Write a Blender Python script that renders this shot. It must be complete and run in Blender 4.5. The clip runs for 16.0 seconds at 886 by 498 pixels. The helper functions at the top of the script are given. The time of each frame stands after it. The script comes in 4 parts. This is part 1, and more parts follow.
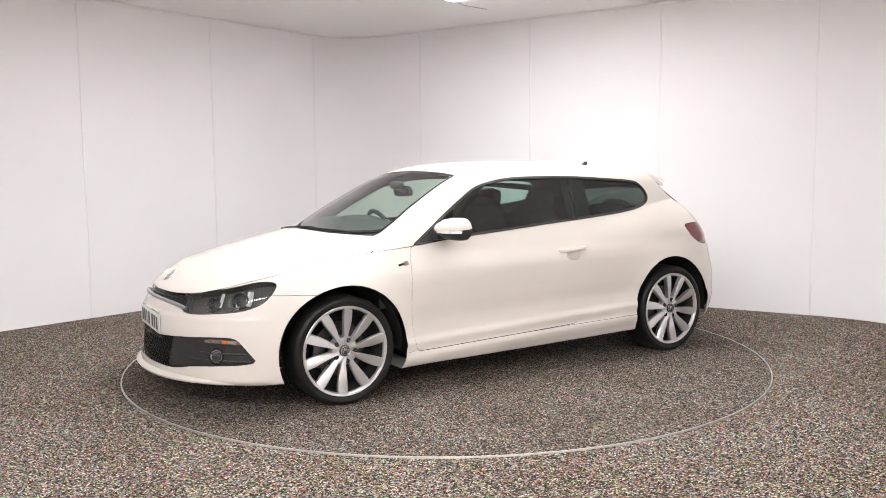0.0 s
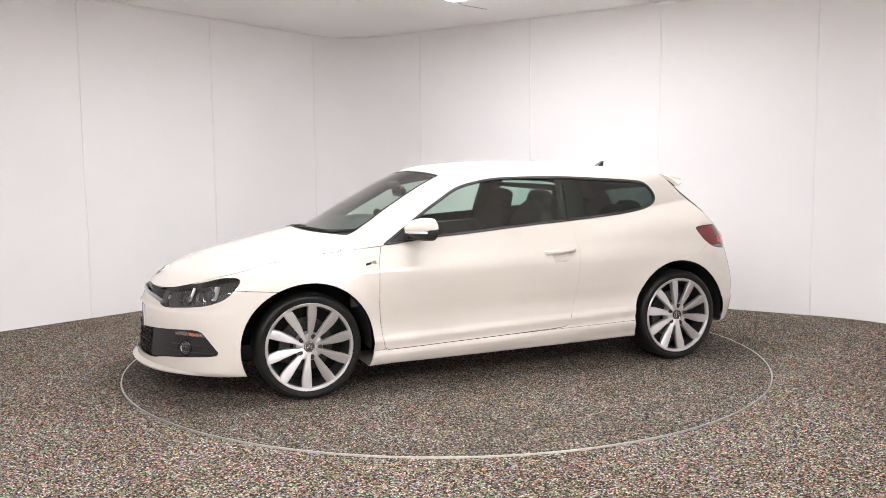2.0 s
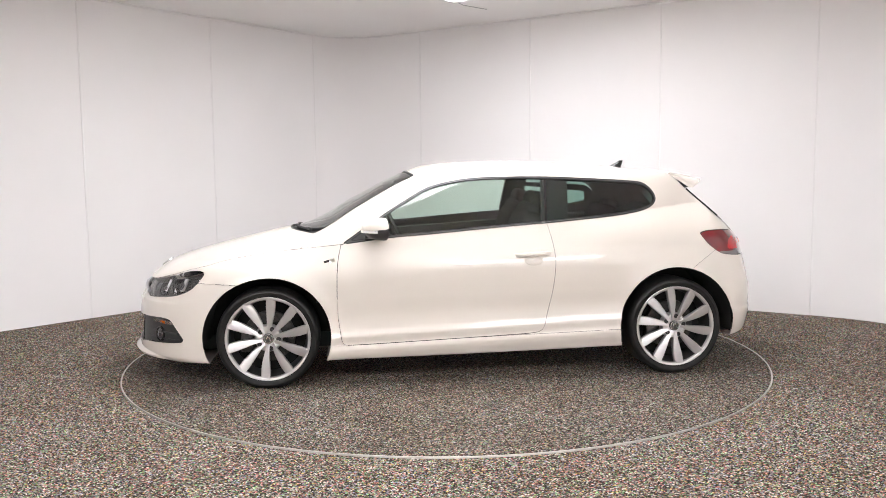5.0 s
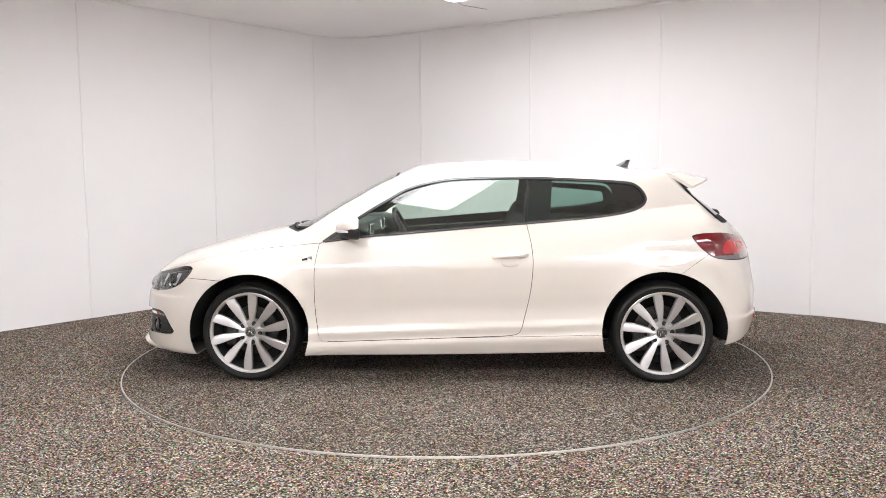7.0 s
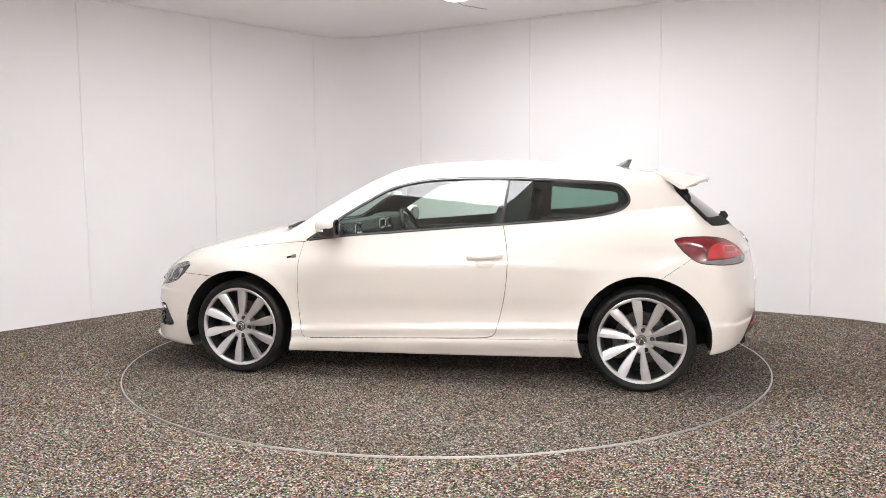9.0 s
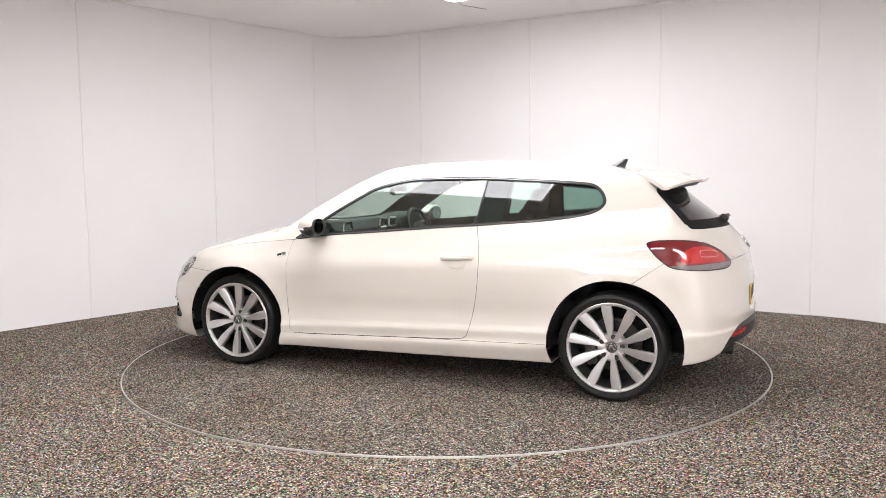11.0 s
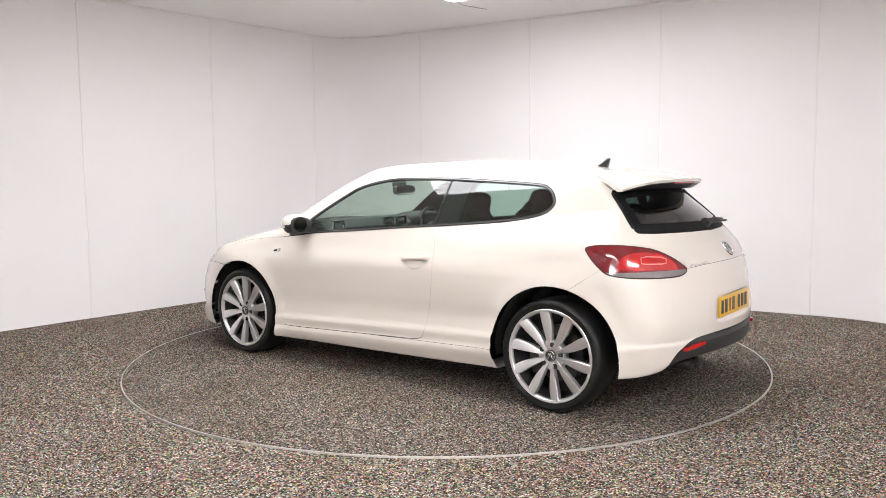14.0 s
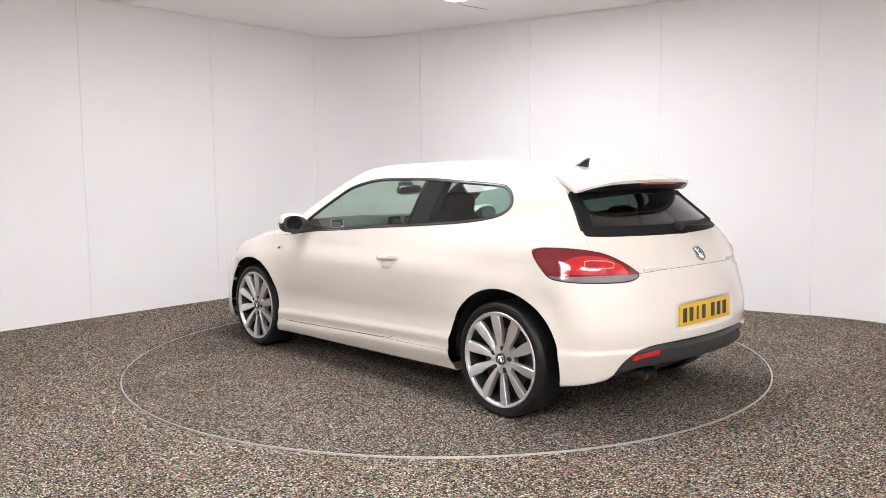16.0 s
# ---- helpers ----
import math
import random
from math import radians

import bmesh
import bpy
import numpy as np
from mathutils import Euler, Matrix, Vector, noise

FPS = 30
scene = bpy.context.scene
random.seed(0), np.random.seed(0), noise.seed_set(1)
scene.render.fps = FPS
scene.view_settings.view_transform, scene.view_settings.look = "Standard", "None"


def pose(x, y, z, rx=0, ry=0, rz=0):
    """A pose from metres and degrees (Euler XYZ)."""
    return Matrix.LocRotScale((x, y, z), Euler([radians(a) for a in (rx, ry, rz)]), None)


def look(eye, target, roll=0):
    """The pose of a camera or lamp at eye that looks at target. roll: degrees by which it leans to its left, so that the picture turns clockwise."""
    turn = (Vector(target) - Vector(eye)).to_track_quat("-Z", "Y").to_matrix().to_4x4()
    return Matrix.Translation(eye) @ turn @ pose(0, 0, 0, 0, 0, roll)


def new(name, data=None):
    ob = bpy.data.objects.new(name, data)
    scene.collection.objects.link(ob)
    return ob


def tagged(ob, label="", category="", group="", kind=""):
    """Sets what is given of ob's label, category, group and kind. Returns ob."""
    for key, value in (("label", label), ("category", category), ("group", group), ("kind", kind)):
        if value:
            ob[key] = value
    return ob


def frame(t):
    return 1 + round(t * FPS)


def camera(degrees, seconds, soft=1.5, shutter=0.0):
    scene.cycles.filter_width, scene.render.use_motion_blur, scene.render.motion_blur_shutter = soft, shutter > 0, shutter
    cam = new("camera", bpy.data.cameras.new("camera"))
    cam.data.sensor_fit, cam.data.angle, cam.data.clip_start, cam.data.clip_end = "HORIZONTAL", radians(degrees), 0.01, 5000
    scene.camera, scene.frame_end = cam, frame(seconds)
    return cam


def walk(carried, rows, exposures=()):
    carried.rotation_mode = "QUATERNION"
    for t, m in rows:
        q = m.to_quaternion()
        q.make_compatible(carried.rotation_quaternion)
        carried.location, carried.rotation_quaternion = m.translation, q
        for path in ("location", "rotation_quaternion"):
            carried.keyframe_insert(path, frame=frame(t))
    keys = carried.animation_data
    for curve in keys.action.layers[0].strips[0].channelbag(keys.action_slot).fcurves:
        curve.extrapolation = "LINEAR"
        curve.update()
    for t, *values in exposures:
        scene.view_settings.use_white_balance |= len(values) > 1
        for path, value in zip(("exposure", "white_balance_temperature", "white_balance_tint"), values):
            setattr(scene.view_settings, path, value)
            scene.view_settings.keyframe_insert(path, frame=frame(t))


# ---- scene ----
cam = camera(57.8, 16.0, soft=0.9)
EYE = (0.0, -5.8297, 1.303)
walk(cam, [(t, look(EYE, (-0.01305, -0.85155, 0.83628), -0.553)) for t in (0.0, 16.0)])

# ---- light: a closed white booth, lit by its ceiling panels alone ----
world = bpy.data.worlds.new("world")
world.use_nodes = True
world.node_tree.nodes["Background"].inputs["Color"].default_value = (0.9, 0.95, 1.0, 1)
world.node_tree.nodes["Background"].inputs["Strength"].default_value = 0.05
scene.world = world
scene.view_settings.exposure = 0.0
BOX_POWER = 7.3
PANEL_POWER = 27.5

# turn of the table in degrees: seconds, angle
TURNS = [(0.0, 31.02), (1.5, 23.82), (3.5, 14.12), (5.2, 5.72), (7.0, -3.22), (9.0, -12.92),
         (10.7, -21.2), (12.5, -30.04), (14.5, -39.82), (16.0, -47.40)]
AXIS_TO_CAR = (-0.0951, 0.0296)
TABLE_RADIUS = 2.229
CEILING = 2.93


# ---- materials ----
def material(name, base=(0.5, 0.5, 0.5), rough=0.5, metal=0.0, coat=0.0, specular=0.5, emit=None, power=0.0):
    m = bpy.data.materials.new(name)
    m.use_nodes = True
    s = m.node_tree.nodes["Principled BSDF"]
    s.inputs["Base Color"].default_value = (*base, 1)
    s.inputs["Roughness"].default_value = rough
    s.inputs["Metallic"].default_value = metal
    s.inputs["Coat Weight"].default_value = coat
    s.inputs["Coat Roughness"].default_value = 0.03
    s.inputs["Specular IOR Level"].default_value = specular
    if emit:
        s.inputs["Emission Color"].default_value = (*emit, 1)
        s.inputs["Emission Strength"].default_value = power
    return m


def node(m, kind, **values):
    n = m.node_tree.nodes.new(kind)
    for key, value in values.items():
        n.inputs[key].default_value = value
    return n


def wire(m, a, b):
    m.node_tree.links.new(a, b)


def shader(m):
    return m.node_tree.nodes["Principled BSDF"]


def mottle(m, scale, low, high, detail=4.0, rough_span=None, bump=0.0, bump_scale=None, bump_distance=0.002):
    """Two tones of one surface by noise, with a little change of gloss and a fine relief."""
    co = node(m, "ShaderNodeTexCoord")
    no = node(m, "ShaderNodeTexNoise", Scale=scale, Detail=detail)
    wire(m, co.outputs["Object"], no.inputs["Vector"])
    ramp = node(m, "ShaderNodeValToRGB")
    ramp.color_ramp.elements[0].position, ramp.color_ramp.elements[1].position = 0.3, 0.7
    ramp.color_ramp.elements[0].color, ramp.color_ramp.elements[1].color = (*low, 1), (*high, 1)
    wire(m, no.outputs["Fac"], ramp.inputs["Fac"])
    wire(m, ramp.outputs["Color"], shader(m).inputs["Base Color"])
    if rough_span:
        r = node(m, "ShaderNodeMapRange")
        r.inputs["To Min"].default_value, r.inputs["To Max"].default_value = rough_span
        wire(m, no.outputs["Fac"], r.inputs["Value"])
        wire(m, r.outputs["Result"], shader(m).inputs["Roughness"])
    if bump:
        fine = node(m, "ShaderNodeTexNoise", Scale=bump_scale or scale * 20, Detail=3.0)
        wire(m, co.outputs["Object"], fine.inputs["Vector"])
        b = node(m, "ShaderNodeBump", Strength=bump, Distance=bump_distance)
        wire(m, fine.outputs["Fac"], b.inputs["Height"])
        wire(m, b.outputs["Normal"], shader(m).inputs["Normal"])
    return m


def carpet(name, gain, colour):
    """Flecked needle-felt: dark and pale grey grains with a few coloured ones, in clumps."""
    m = material(name, rough=0.95, specular=0.15)
    co = node(m, "ShaderNodeTexCoord")
    v = node(m, "ShaderNodeTexVoronoi", Scale=150.0)
    wire(m, co.outputs["Object"], v.inputs["Vector"])
    sep = node(m, "ShaderNodeSeparateColor")
    wire(m, v.outputs["Color"], sep.inputs["Color"])
    ramp = node(m, "ShaderNodeValToRGB")
    ramp.color_ramp.interpolation = "CONSTANT"
    tones = [(0.0, (0.020, 0.018, 0.016)), (0.24, (0.060, 0.055, 0.049)), (0.46, (0.130, 0.119, 0.107)),
             (0.72, (0.240, 0.220, 0.198)), (0.90, (0.43, 0.40, 0.365))]
    els = ramp.color_ramp.elements
    els[0].color, els[1].position, els[1].color = (*tones[0][1], 1), tones[1][0], (*tones[1][1], 1)
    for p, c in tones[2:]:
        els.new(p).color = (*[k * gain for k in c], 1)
    wire(m, sep.outputs["Red"], ramp.inputs["Fac"])
    hue = node(m, "ShaderNodeValToRGB")
    hue.color_ramp.interpolation = "CONSTANT"
    tints = [(0.0, (1, 1, 1)), (0.48, (1.0, 0.60, 0.60)), (0.68, (0.62, 1.0, 0.66)), (0.80, (0.66, 0.72, 1.0)), (0.90, (1.0, 0.86, 0.5))]
    tints = [(p, tuple(1 + (k - 1) * colour for k in c)) for p, c in tints]
    els = hue.color_ramp.elements
    els[0].color, els[1].position, els[1].color = (1, 1, 1, 1), tints[1][0], (*tints[1][1], 1)
    for p, c in tints[2:]:
        els.new(p).color = (*c, 1)
    wire(m, sep.outputs["Green"], hue.inputs["Fac"])
    mix = node(m, "ShaderNodeMix")
    mix.data_type, mix.blend_type = "RGBA", "MULTIPLY"
    mix.inputs["Factor"].default_value = 1.0
    wire(m, ramp.outputs["Color"], mix.inputs["A"])
    wire(m, hue.outputs["Color"], mix.inputs["B"])
    big = node(m, "ShaderNodeTexNoise", Scale=1.3, Detail=5.0, Roughness=0.6)
    wire(m, co.outputs["Object"], big.inputs["Vector"])
    span = node(m, "ShaderNodeValToRGB")
    for e, p, c in zip(span.color_ramp.elements, (0.32, 0.62), ((0.88, 0.82, 0.76, 1), (1.05, 1.05, 1.05, 1))):
        e.position, e.color = p, c
    wire(m, big.outputs["Fac"], span.inputs["Fac"])
    worn = node(m, "ShaderNodeMix")
    worn.data_type, worn.blend_type = "RGBA", "MULTIPLY"
    worn.inputs["Factor"].default_value = 1.0
    wire(m, mix.outputs["Result"], worn.inputs["A"])
    wire(m, span.outputs["Color"], worn.inputs["B"])
    wire(m, worn.outputs["Result"], shader(m).inputs["Base Color"])
    b = node(m, "ShaderNodeBump", Strength=0.7, Distance=0.004)
    wire(m, v.outputs["Distance"], b.inputs["Height"])
    wire(m, b.outputs["Normal"], shader(m).inputs["Normal"])
    return m


def glass(name, tint, rough=0.0):
    """Thin car glass: lets tinted light through and mirrors by Fresnel."""
    m = bpy.data.materials.new(name)
    m.use_nodes = True
    nt = m.node_tree
    nt.nodes.remove(nt.nodes["Principled BSDF"])
    clear = node(m, "ShaderNodeBsdfTransparent", Color=(*tint, 1))
    gloss = node(m, "ShaderNodeBsdfGlossy", Color=(1, 1, 1, 1), Roughness=rough)
    face = node(m, "ShaderNodeLayerWeight", Blend=0.5)
    steep = node(m, "ShaderNodeMath")
    steep.operation = "POWER"
    steep.inputs[1].default_value = 5.0
    wire(m, face.outputs["Facing"], steep.inputs[0])
    fr = node(m, "ShaderNodeMapRange")
    fr.inputs["To Min"].default_value, fr.inputs["To Max"].default_value = 0.085, 1.0
    wire(m, steep.outputs[0], fr.inputs["Value"])
    mix = node(m, "ShaderNodeMixShader")
    wire(m, fr.outputs["Result"], mix.inputs[0])
    wire(m, clear.outputs[0], mix.inputs[1])
    wire(m, gloss.outputs[0], mix.inputs[2])
    wire(m, mix.outputs[0], nt.nodes["Material Output"].inputs["Surface"])
    return m


WALL = mottle(material("white_wall_sheet", rough=0.75, specular=0.2), 1.1, (0.865, 0.848, 0.850), (0.89, 0.873, 0.875), rough_span=(0.68, 0.82), bump=0.05, bump_scale=260)
SEAM = mottle(material("joint_strip", rough=0.4), 3.0, (0.82, 0.805, 0.805), (0.87, 0.855, 0.855))
CEIL = mottle(material("ceiling_paint", rough=0.7), 0.9, (0.905, 0.89, 0.885), (0.93, 0.915, 0.91), bump=0.06, bump_scale=200)
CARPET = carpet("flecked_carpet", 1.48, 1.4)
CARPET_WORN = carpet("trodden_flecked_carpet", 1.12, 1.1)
STEEL = mottle(material("ring_steel", rough=0.35, metal=1.0), 30, (0.50, 0.49, 0.47), (0.66, 0.65, 0.62), rough_span=(0.3, 0.5))
LAMP = material("light_box_diffuser", (0.9, 0.9, 0.9), emit=(0.985, 0.975, 1.0), power=BOX_POWER)
PANEL = material("light_panel_diffuser", (0.9, 0.9, 0.9), emit=(0.985, 0.975, 1.0), power=PANEL_POWER)
BARREL_GREY = material("grey_cable", (0.42, 0.42, 0.42), 0.5)
FRAME = material("light_frame_white", (0.8, 0.8, 0.8), 0.4)


# ---- mesh helpers ----
def mesh_object(name, verts, faces, mat, parent=None, label="", normals=None, smooth=True):
    me = bpy.data.meshes.new(name)
    me.from_pydata([tuple(v) for v in verts], [], [tuple(int(i) for i in f) for f in faces])
    me.update()
    me.materials.append(mat)
    ob = new(name, me)
    if smooth:
        me.polygons.foreach_set("use_smooth", [True] * len(me.polygons))
    if normals is not None:
        me.normals_split_custom_set_from_vertices([tuple(n) for n in normals])
    if parent:
        ob.parent = parent
    if label:
        ob["label"] = label
    return ob


def part(name, bm, mat, parent=None, label="", smooth=True):
    """Links a bmesh as one mesh object under a thing or under a part."""
    me = bpy.data.meshes.new(name)
    bmesh.ops.recalc_face_normals(bm, faces=bm.faces[:])
    bm.to_mesh(me)
    bm.free()
    me.materials.append(mat)
    if smooth:
        me.polygons.foreach_set("use_smooth", [True] * len(me.polygons))
        me.set_sharp_from_angle(angle=radians(38))
    ob = new(name, me)
    if parent:
        ob.parent = parent
    if label:
        ob["label"] = label
    return ob


def box(bm, size, m=None, bevel=0.0, segments=2):
    made = bmesh.ops.create_cube(bm, size=1.0, matrix=(m or Matrix()) @ Matrix.Diagonal((*size, 1)))
    if bevel:
        es = list({e for v in made["verts"] for e in v.link_edges})
        bmesh.ops.bevel(bm, geom=es, offset=bevel, segments=segments, affect="EDGES", profile=0.6)
    return bm


def lathe(bm, rings, steps=48, m=None, close=False):
    """Turns (radius, height) pairs round z."""
    m = m or Matrix()
    rows = []
    for r, h in rings:
        rows.append([bm.verts.new(m @ Vector((r * math.cos(2 * math.pi * i / steps), r * math.sin(2 * math.pi * i / steps), h))) for i in range(steps)])
    for a, b in zip(rows, rows[1:]):
        for i in range(steps):
            j = (i + 1) % steps
            bm.faces.new((a[i], a[j], b[j], b[i]))
    if close:
        bm.faces.new(rows[0][::-1])
        bm.faces.new(rows[-1])
    return bm


def tube(bm, points, radius, steps=8, radii=None):
    """A round bar along points."""
    pts = [Vector(p) for p in points]
    rows = []
    for i, p in enumerate(pts):
        d = (pts[min(i + 1, len(pts) - 1)] - pts[max(i - 1, 0)]).normalized()
        q = d.to_track_quat("Z", "Y").to_matrix()
        r = radii[i] if radii else radius
        rows.append([bm.verts.new(p + q @ Vector((r * math.cos(2 * math.pi * k / steps), r * math.sin(2 * math.pi * k / steps), 0))) for k in range(steps)])
    for a, b in zip(rows, rows[1:]):
        for k in range(steps):
            j = (k + 1) % steps
            bm.faces.new((a[k], a[j], b[j], b[k]))
    bm.faces.new(rows[0][::-1])
    bm.faces.new(rows[-1])
    return bm


# ---- the booth: sheets 1.4 m wide, bent round the corners ----
def hermite(p, q, dp, dq, steps):
    p, q = Vector(p), Vector(q)
    size = (q - p).length * 1.25
    dp, dq = Vector(dp).normalized() * size, Vector(dq).normalized() * size
    out = []
    for i in range(steps + 1):
        t = i / steps
        out.append((2 * t ** 3 - 3 * t * t + 1) * p + (t ** 3 - 2 * t * t + t) * dp + (3 * t * t - 2 * t ** 3) * q + (t ** 3 - t * t) * dq)
    return out


LEFT_WAY, RIGHT_WAY = Vector((0.634, 0.773)), Vector((0.85, -0.527))
LEFT_SEAM, RIGHT_SEAM = Vector((-3.30, 1.56)), Vector((3.30, 1.366))
corner_a = LEFT_SEAM + LEFT_WAY * 2.80
corner_b = RIGHT_SEAM - RIGHT_WAY * 4.20
left_end = LEFT_SEAM - LEFT_WAY * 2.8
SIDE_WAY = Vector((0.12, -0.993))
right_turn = Vector((4.02, -0.10))
WALLS = {
    "wall_left": [left_end, LEFT_SEAM, corner_a],
    "wall_corner": hermite(corner_a, corner_b, LEFT_WAY, RIGHT_WAY, 14),
    "wall_right": [corner_b, RIGHT_SEAM],
    "wall_right_corner": hermite(RIGHT_SEAM, right_turn, RIGHT_WAY, SIDE_WAY, 10),
    "wall_side": [right_turn, Vector((4.9, -8.2))],
    "wall_behind": [Vector((4.9, -8.2)), Vector((-5.6, -8.2))],
    "wall_left_side": [Vector((-5.6, -8.2)), Vector((-5.6, -1.6))],
    "wall_left_corner": hermite((-5.6, -1.6), left_end, (0, 1), LEFT_WAY, 8),
}
OUTLINE = [p for line in WALLS.values() for p in line[:-1]]


def wall(name, line):
    bm = bmesh.new()
    out = []
    for i, p in enumerate(line):
        d = (line[min(i + 1, len(line) - 1)] - line[max(i - 1, 0)]).normalized()
        out.append(p + Vector((-d.y, d.x)) * 0.10)
    rows = [[bm.verts.new((p.x, p.y, z)) for p in side] for side, z in ((line, -0.02), (line, CEILING + 0.02), (out, CEILING + 0.02), (out, -0.02))]
    for a, b in zip(rows, rows[1:] + rows[:1]):
        for i in range(len(line) - 1):
            bm.faces.new((a[i], a[i + 1], b[i + 1], b[i]))
    for i in (0, -1):
        bm.faces.new([r[i] for r in rows])
    return tagged(part(name, bm, WALL), "smooth white sheet wall of the photo booth", "wall", kind="structure")


for wall_name, wall_line in WALLS.items():
    wall(wall_name, wall_line)


def sheet(name, z, thick, mat, label, category):
    bm = bmesh.new()
    grow = [p * 1.02 for p in OUTLINE]
    f = bm.faces.new([bm.verts.new((p.x, p.y, z)) for p in grow])
    bmesh.ops.triangulate(bm, faces=[f])
    made = bmesh.ops.extrude_face_region(bm, geom=bm.faces[:])
    for v in [g for g in made["geom"] if isinstance(g, bmesh.types.BMVert)]:
        v.co.z += thick
    return tagged(part(name, bm, mat, smooth=False), label, category, kind="structure")


sheet("floor", -0.006, -0.05, CARPET, "grey flecked carpet floor of the booth", "floor")
sheet("ceiling", CEILING, 0.06, CEIL, "matt off-white ceiling of the booth", "ceiling")


def seam(p, way):
    """A half-round cover strip over the joint of two sheets."""
    bm = bmesh.new()
    n = Vector((way.y, -way.x))
    for k in range(6):
        a = math.pi * k / 5
        bm.verts.new((*(p + way * 0.009 * math.cos(a) + n * 0.004 * math.sin(a)), 0.0))
    low = bm.verts[:]
    top = [bm.verts.new(v.co + Vector((0, 0, CEILING))) for v in low]
    for i in range(5):
        bm.faces.new((low[i], low[i + 1], top[i + 1], top[i]))
    return tagged(part("trim", bm, SEAM), "thin white joint strip between wall sheets", "trim", kind="structure")


for k in (0, 1, 2):
    seam(LEFT_SEAM + LEFT_WAY * 1.4 * k, LEFT_WAY)
for k in (0, 1, 2, 3):
    seam(RIGHT_SEAM - RIGHT_WAY * 1.4 * k, RIGHT_WAY)


def cove():
    """A slim bead where the walls meet the ceiling."""
    bm = bmesh.new()
    tube(bm, [(p.x * 0.998, p.y * 0.998, CEILING - 0.006) for p in OUTLINE + OUTLINE[:1]], 0.013, 6)
    return tagged(part("trim", bm, SEAM), "slim white bead along the ceiling edge", "trim", kind="structure")


cove()


def light_box(corner, long_side, short_side, drop=0.06):
    """One broad light box over the table, square to the walls, in six diffusers."""
    base = tagged(new("ceiling_light"), "broad white light box with six glowing diffusers under the ceiling", "ceiling light")
    turn = math.degrees(math.atan2(-LEFT_WAY.y, -LEFT_WAY.x))
    base.matrix_basis = pose(corner[0], corner[1], CEILING - drop, 0, 0, turn)
    bm = bmesh.new()
    l, s = long_side, short_side
    for a, b, w, d in ((l / 2, 0.02, l, 0.04), (l / 2, s - 0.02, l, 0.04), (0.02, s / 2, 0.04, s - 0.08), (l - 0.02, s / 2, 0.04, s - 0.08)):
        box(bm, (w, d, drop), pose(a, b, drop / 2), 0.004)
    part("frame", bm, FRAME, base)
    for i in range(3):
        for k in range(2):
            bm = bmesh.new()
            box(bm, ((l - 0.08) / 3 - 0.02, (s - 0.08) / 2 - 0.02, 0.012), pose(0.04 + (l - 0.08) * (i + 0.5) / 3, 0.04 + (s - 0.08) * (k + 0.5) / 2, 0.016))
            part("diffuser", bm, LAMP, base, "glowing white diffuser")
    return base


light_box((0.10, 1.80), 3.4, 2.30)
bm = bmesh.new()
tube(bm, [(0.13, 1.98, CEILING - 0.005), (0.20, 2.12, CEILING - 0.006), (0.434, 2.33, CEILING - 0.005), (0.45, 2.35, CEILING + 0.01)], 0.0035, 8)
tagged(part("ceiling_cable", bm, BARREL_GREY), "thin grey cable clipped along the ceiling", "cable")


def ceiling_light(x, y, sx, sy):
    base = new("ceiling_light")
    base.matrix_basis = pose(x, y, CEILING)
    bm = bmesh.new()
    for a, b, w, l in ((0, sy / 2, sx + 0.06, 0.03), (0, -sy / 2, sx + 0.06, 0.03), (sx / 2, 0, 0.03, sy - 0.03), (-sx / 2, 0, 0.03, sy - 0.03)):
        box(bm, (w, l, 0.025), pose(a, b, -0.0125), 0.004)
    part("frame", bm, FRAME, base)
    bm = bmesh.new()
    box(bm, (sx - 0.03, sy - 0.03, 0.012), pose(0, 0, -0.010))
    part("diffuser", bm, PANEL, base, "glowing white diffuser")
    return tagged(base, "flat white light panel set under the ceiling", "ceiling light", "ceiling lights")


for x, y in ((-2.0, -5.6), (2.4, -5.6)):
    ceiling_light(x, y, 2.4, 1.1)


def turntable():
    table = new("turntable")
    bm = bmesh.new()
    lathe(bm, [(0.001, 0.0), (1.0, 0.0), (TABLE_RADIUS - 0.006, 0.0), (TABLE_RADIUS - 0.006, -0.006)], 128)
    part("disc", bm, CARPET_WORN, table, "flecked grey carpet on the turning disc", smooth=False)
    bm = bmesh.new()
    lathe(bm, [(TABLE_RADIUS - 0.005, -0.006), (TABLE_RADIUS - 0.0035, 0.002), (TABLE_RADIUS + 0.0035, 0.002), (TABLE_RADIUS + 0.005, -0.006)], 160)
    part("ring", bm, STEEL, table, "thin bright metal edge ring")
    return tagged(table, "flush round turntable covered in flecked grey carpet", "turntable")


table = turntable()


# ---- the car's form: x forward from the middle of the wheelbase, y to its left, z up ----
WHEEL_X, WHEEL_Z, TYRE_R = 1.289, 0.312, 0.312


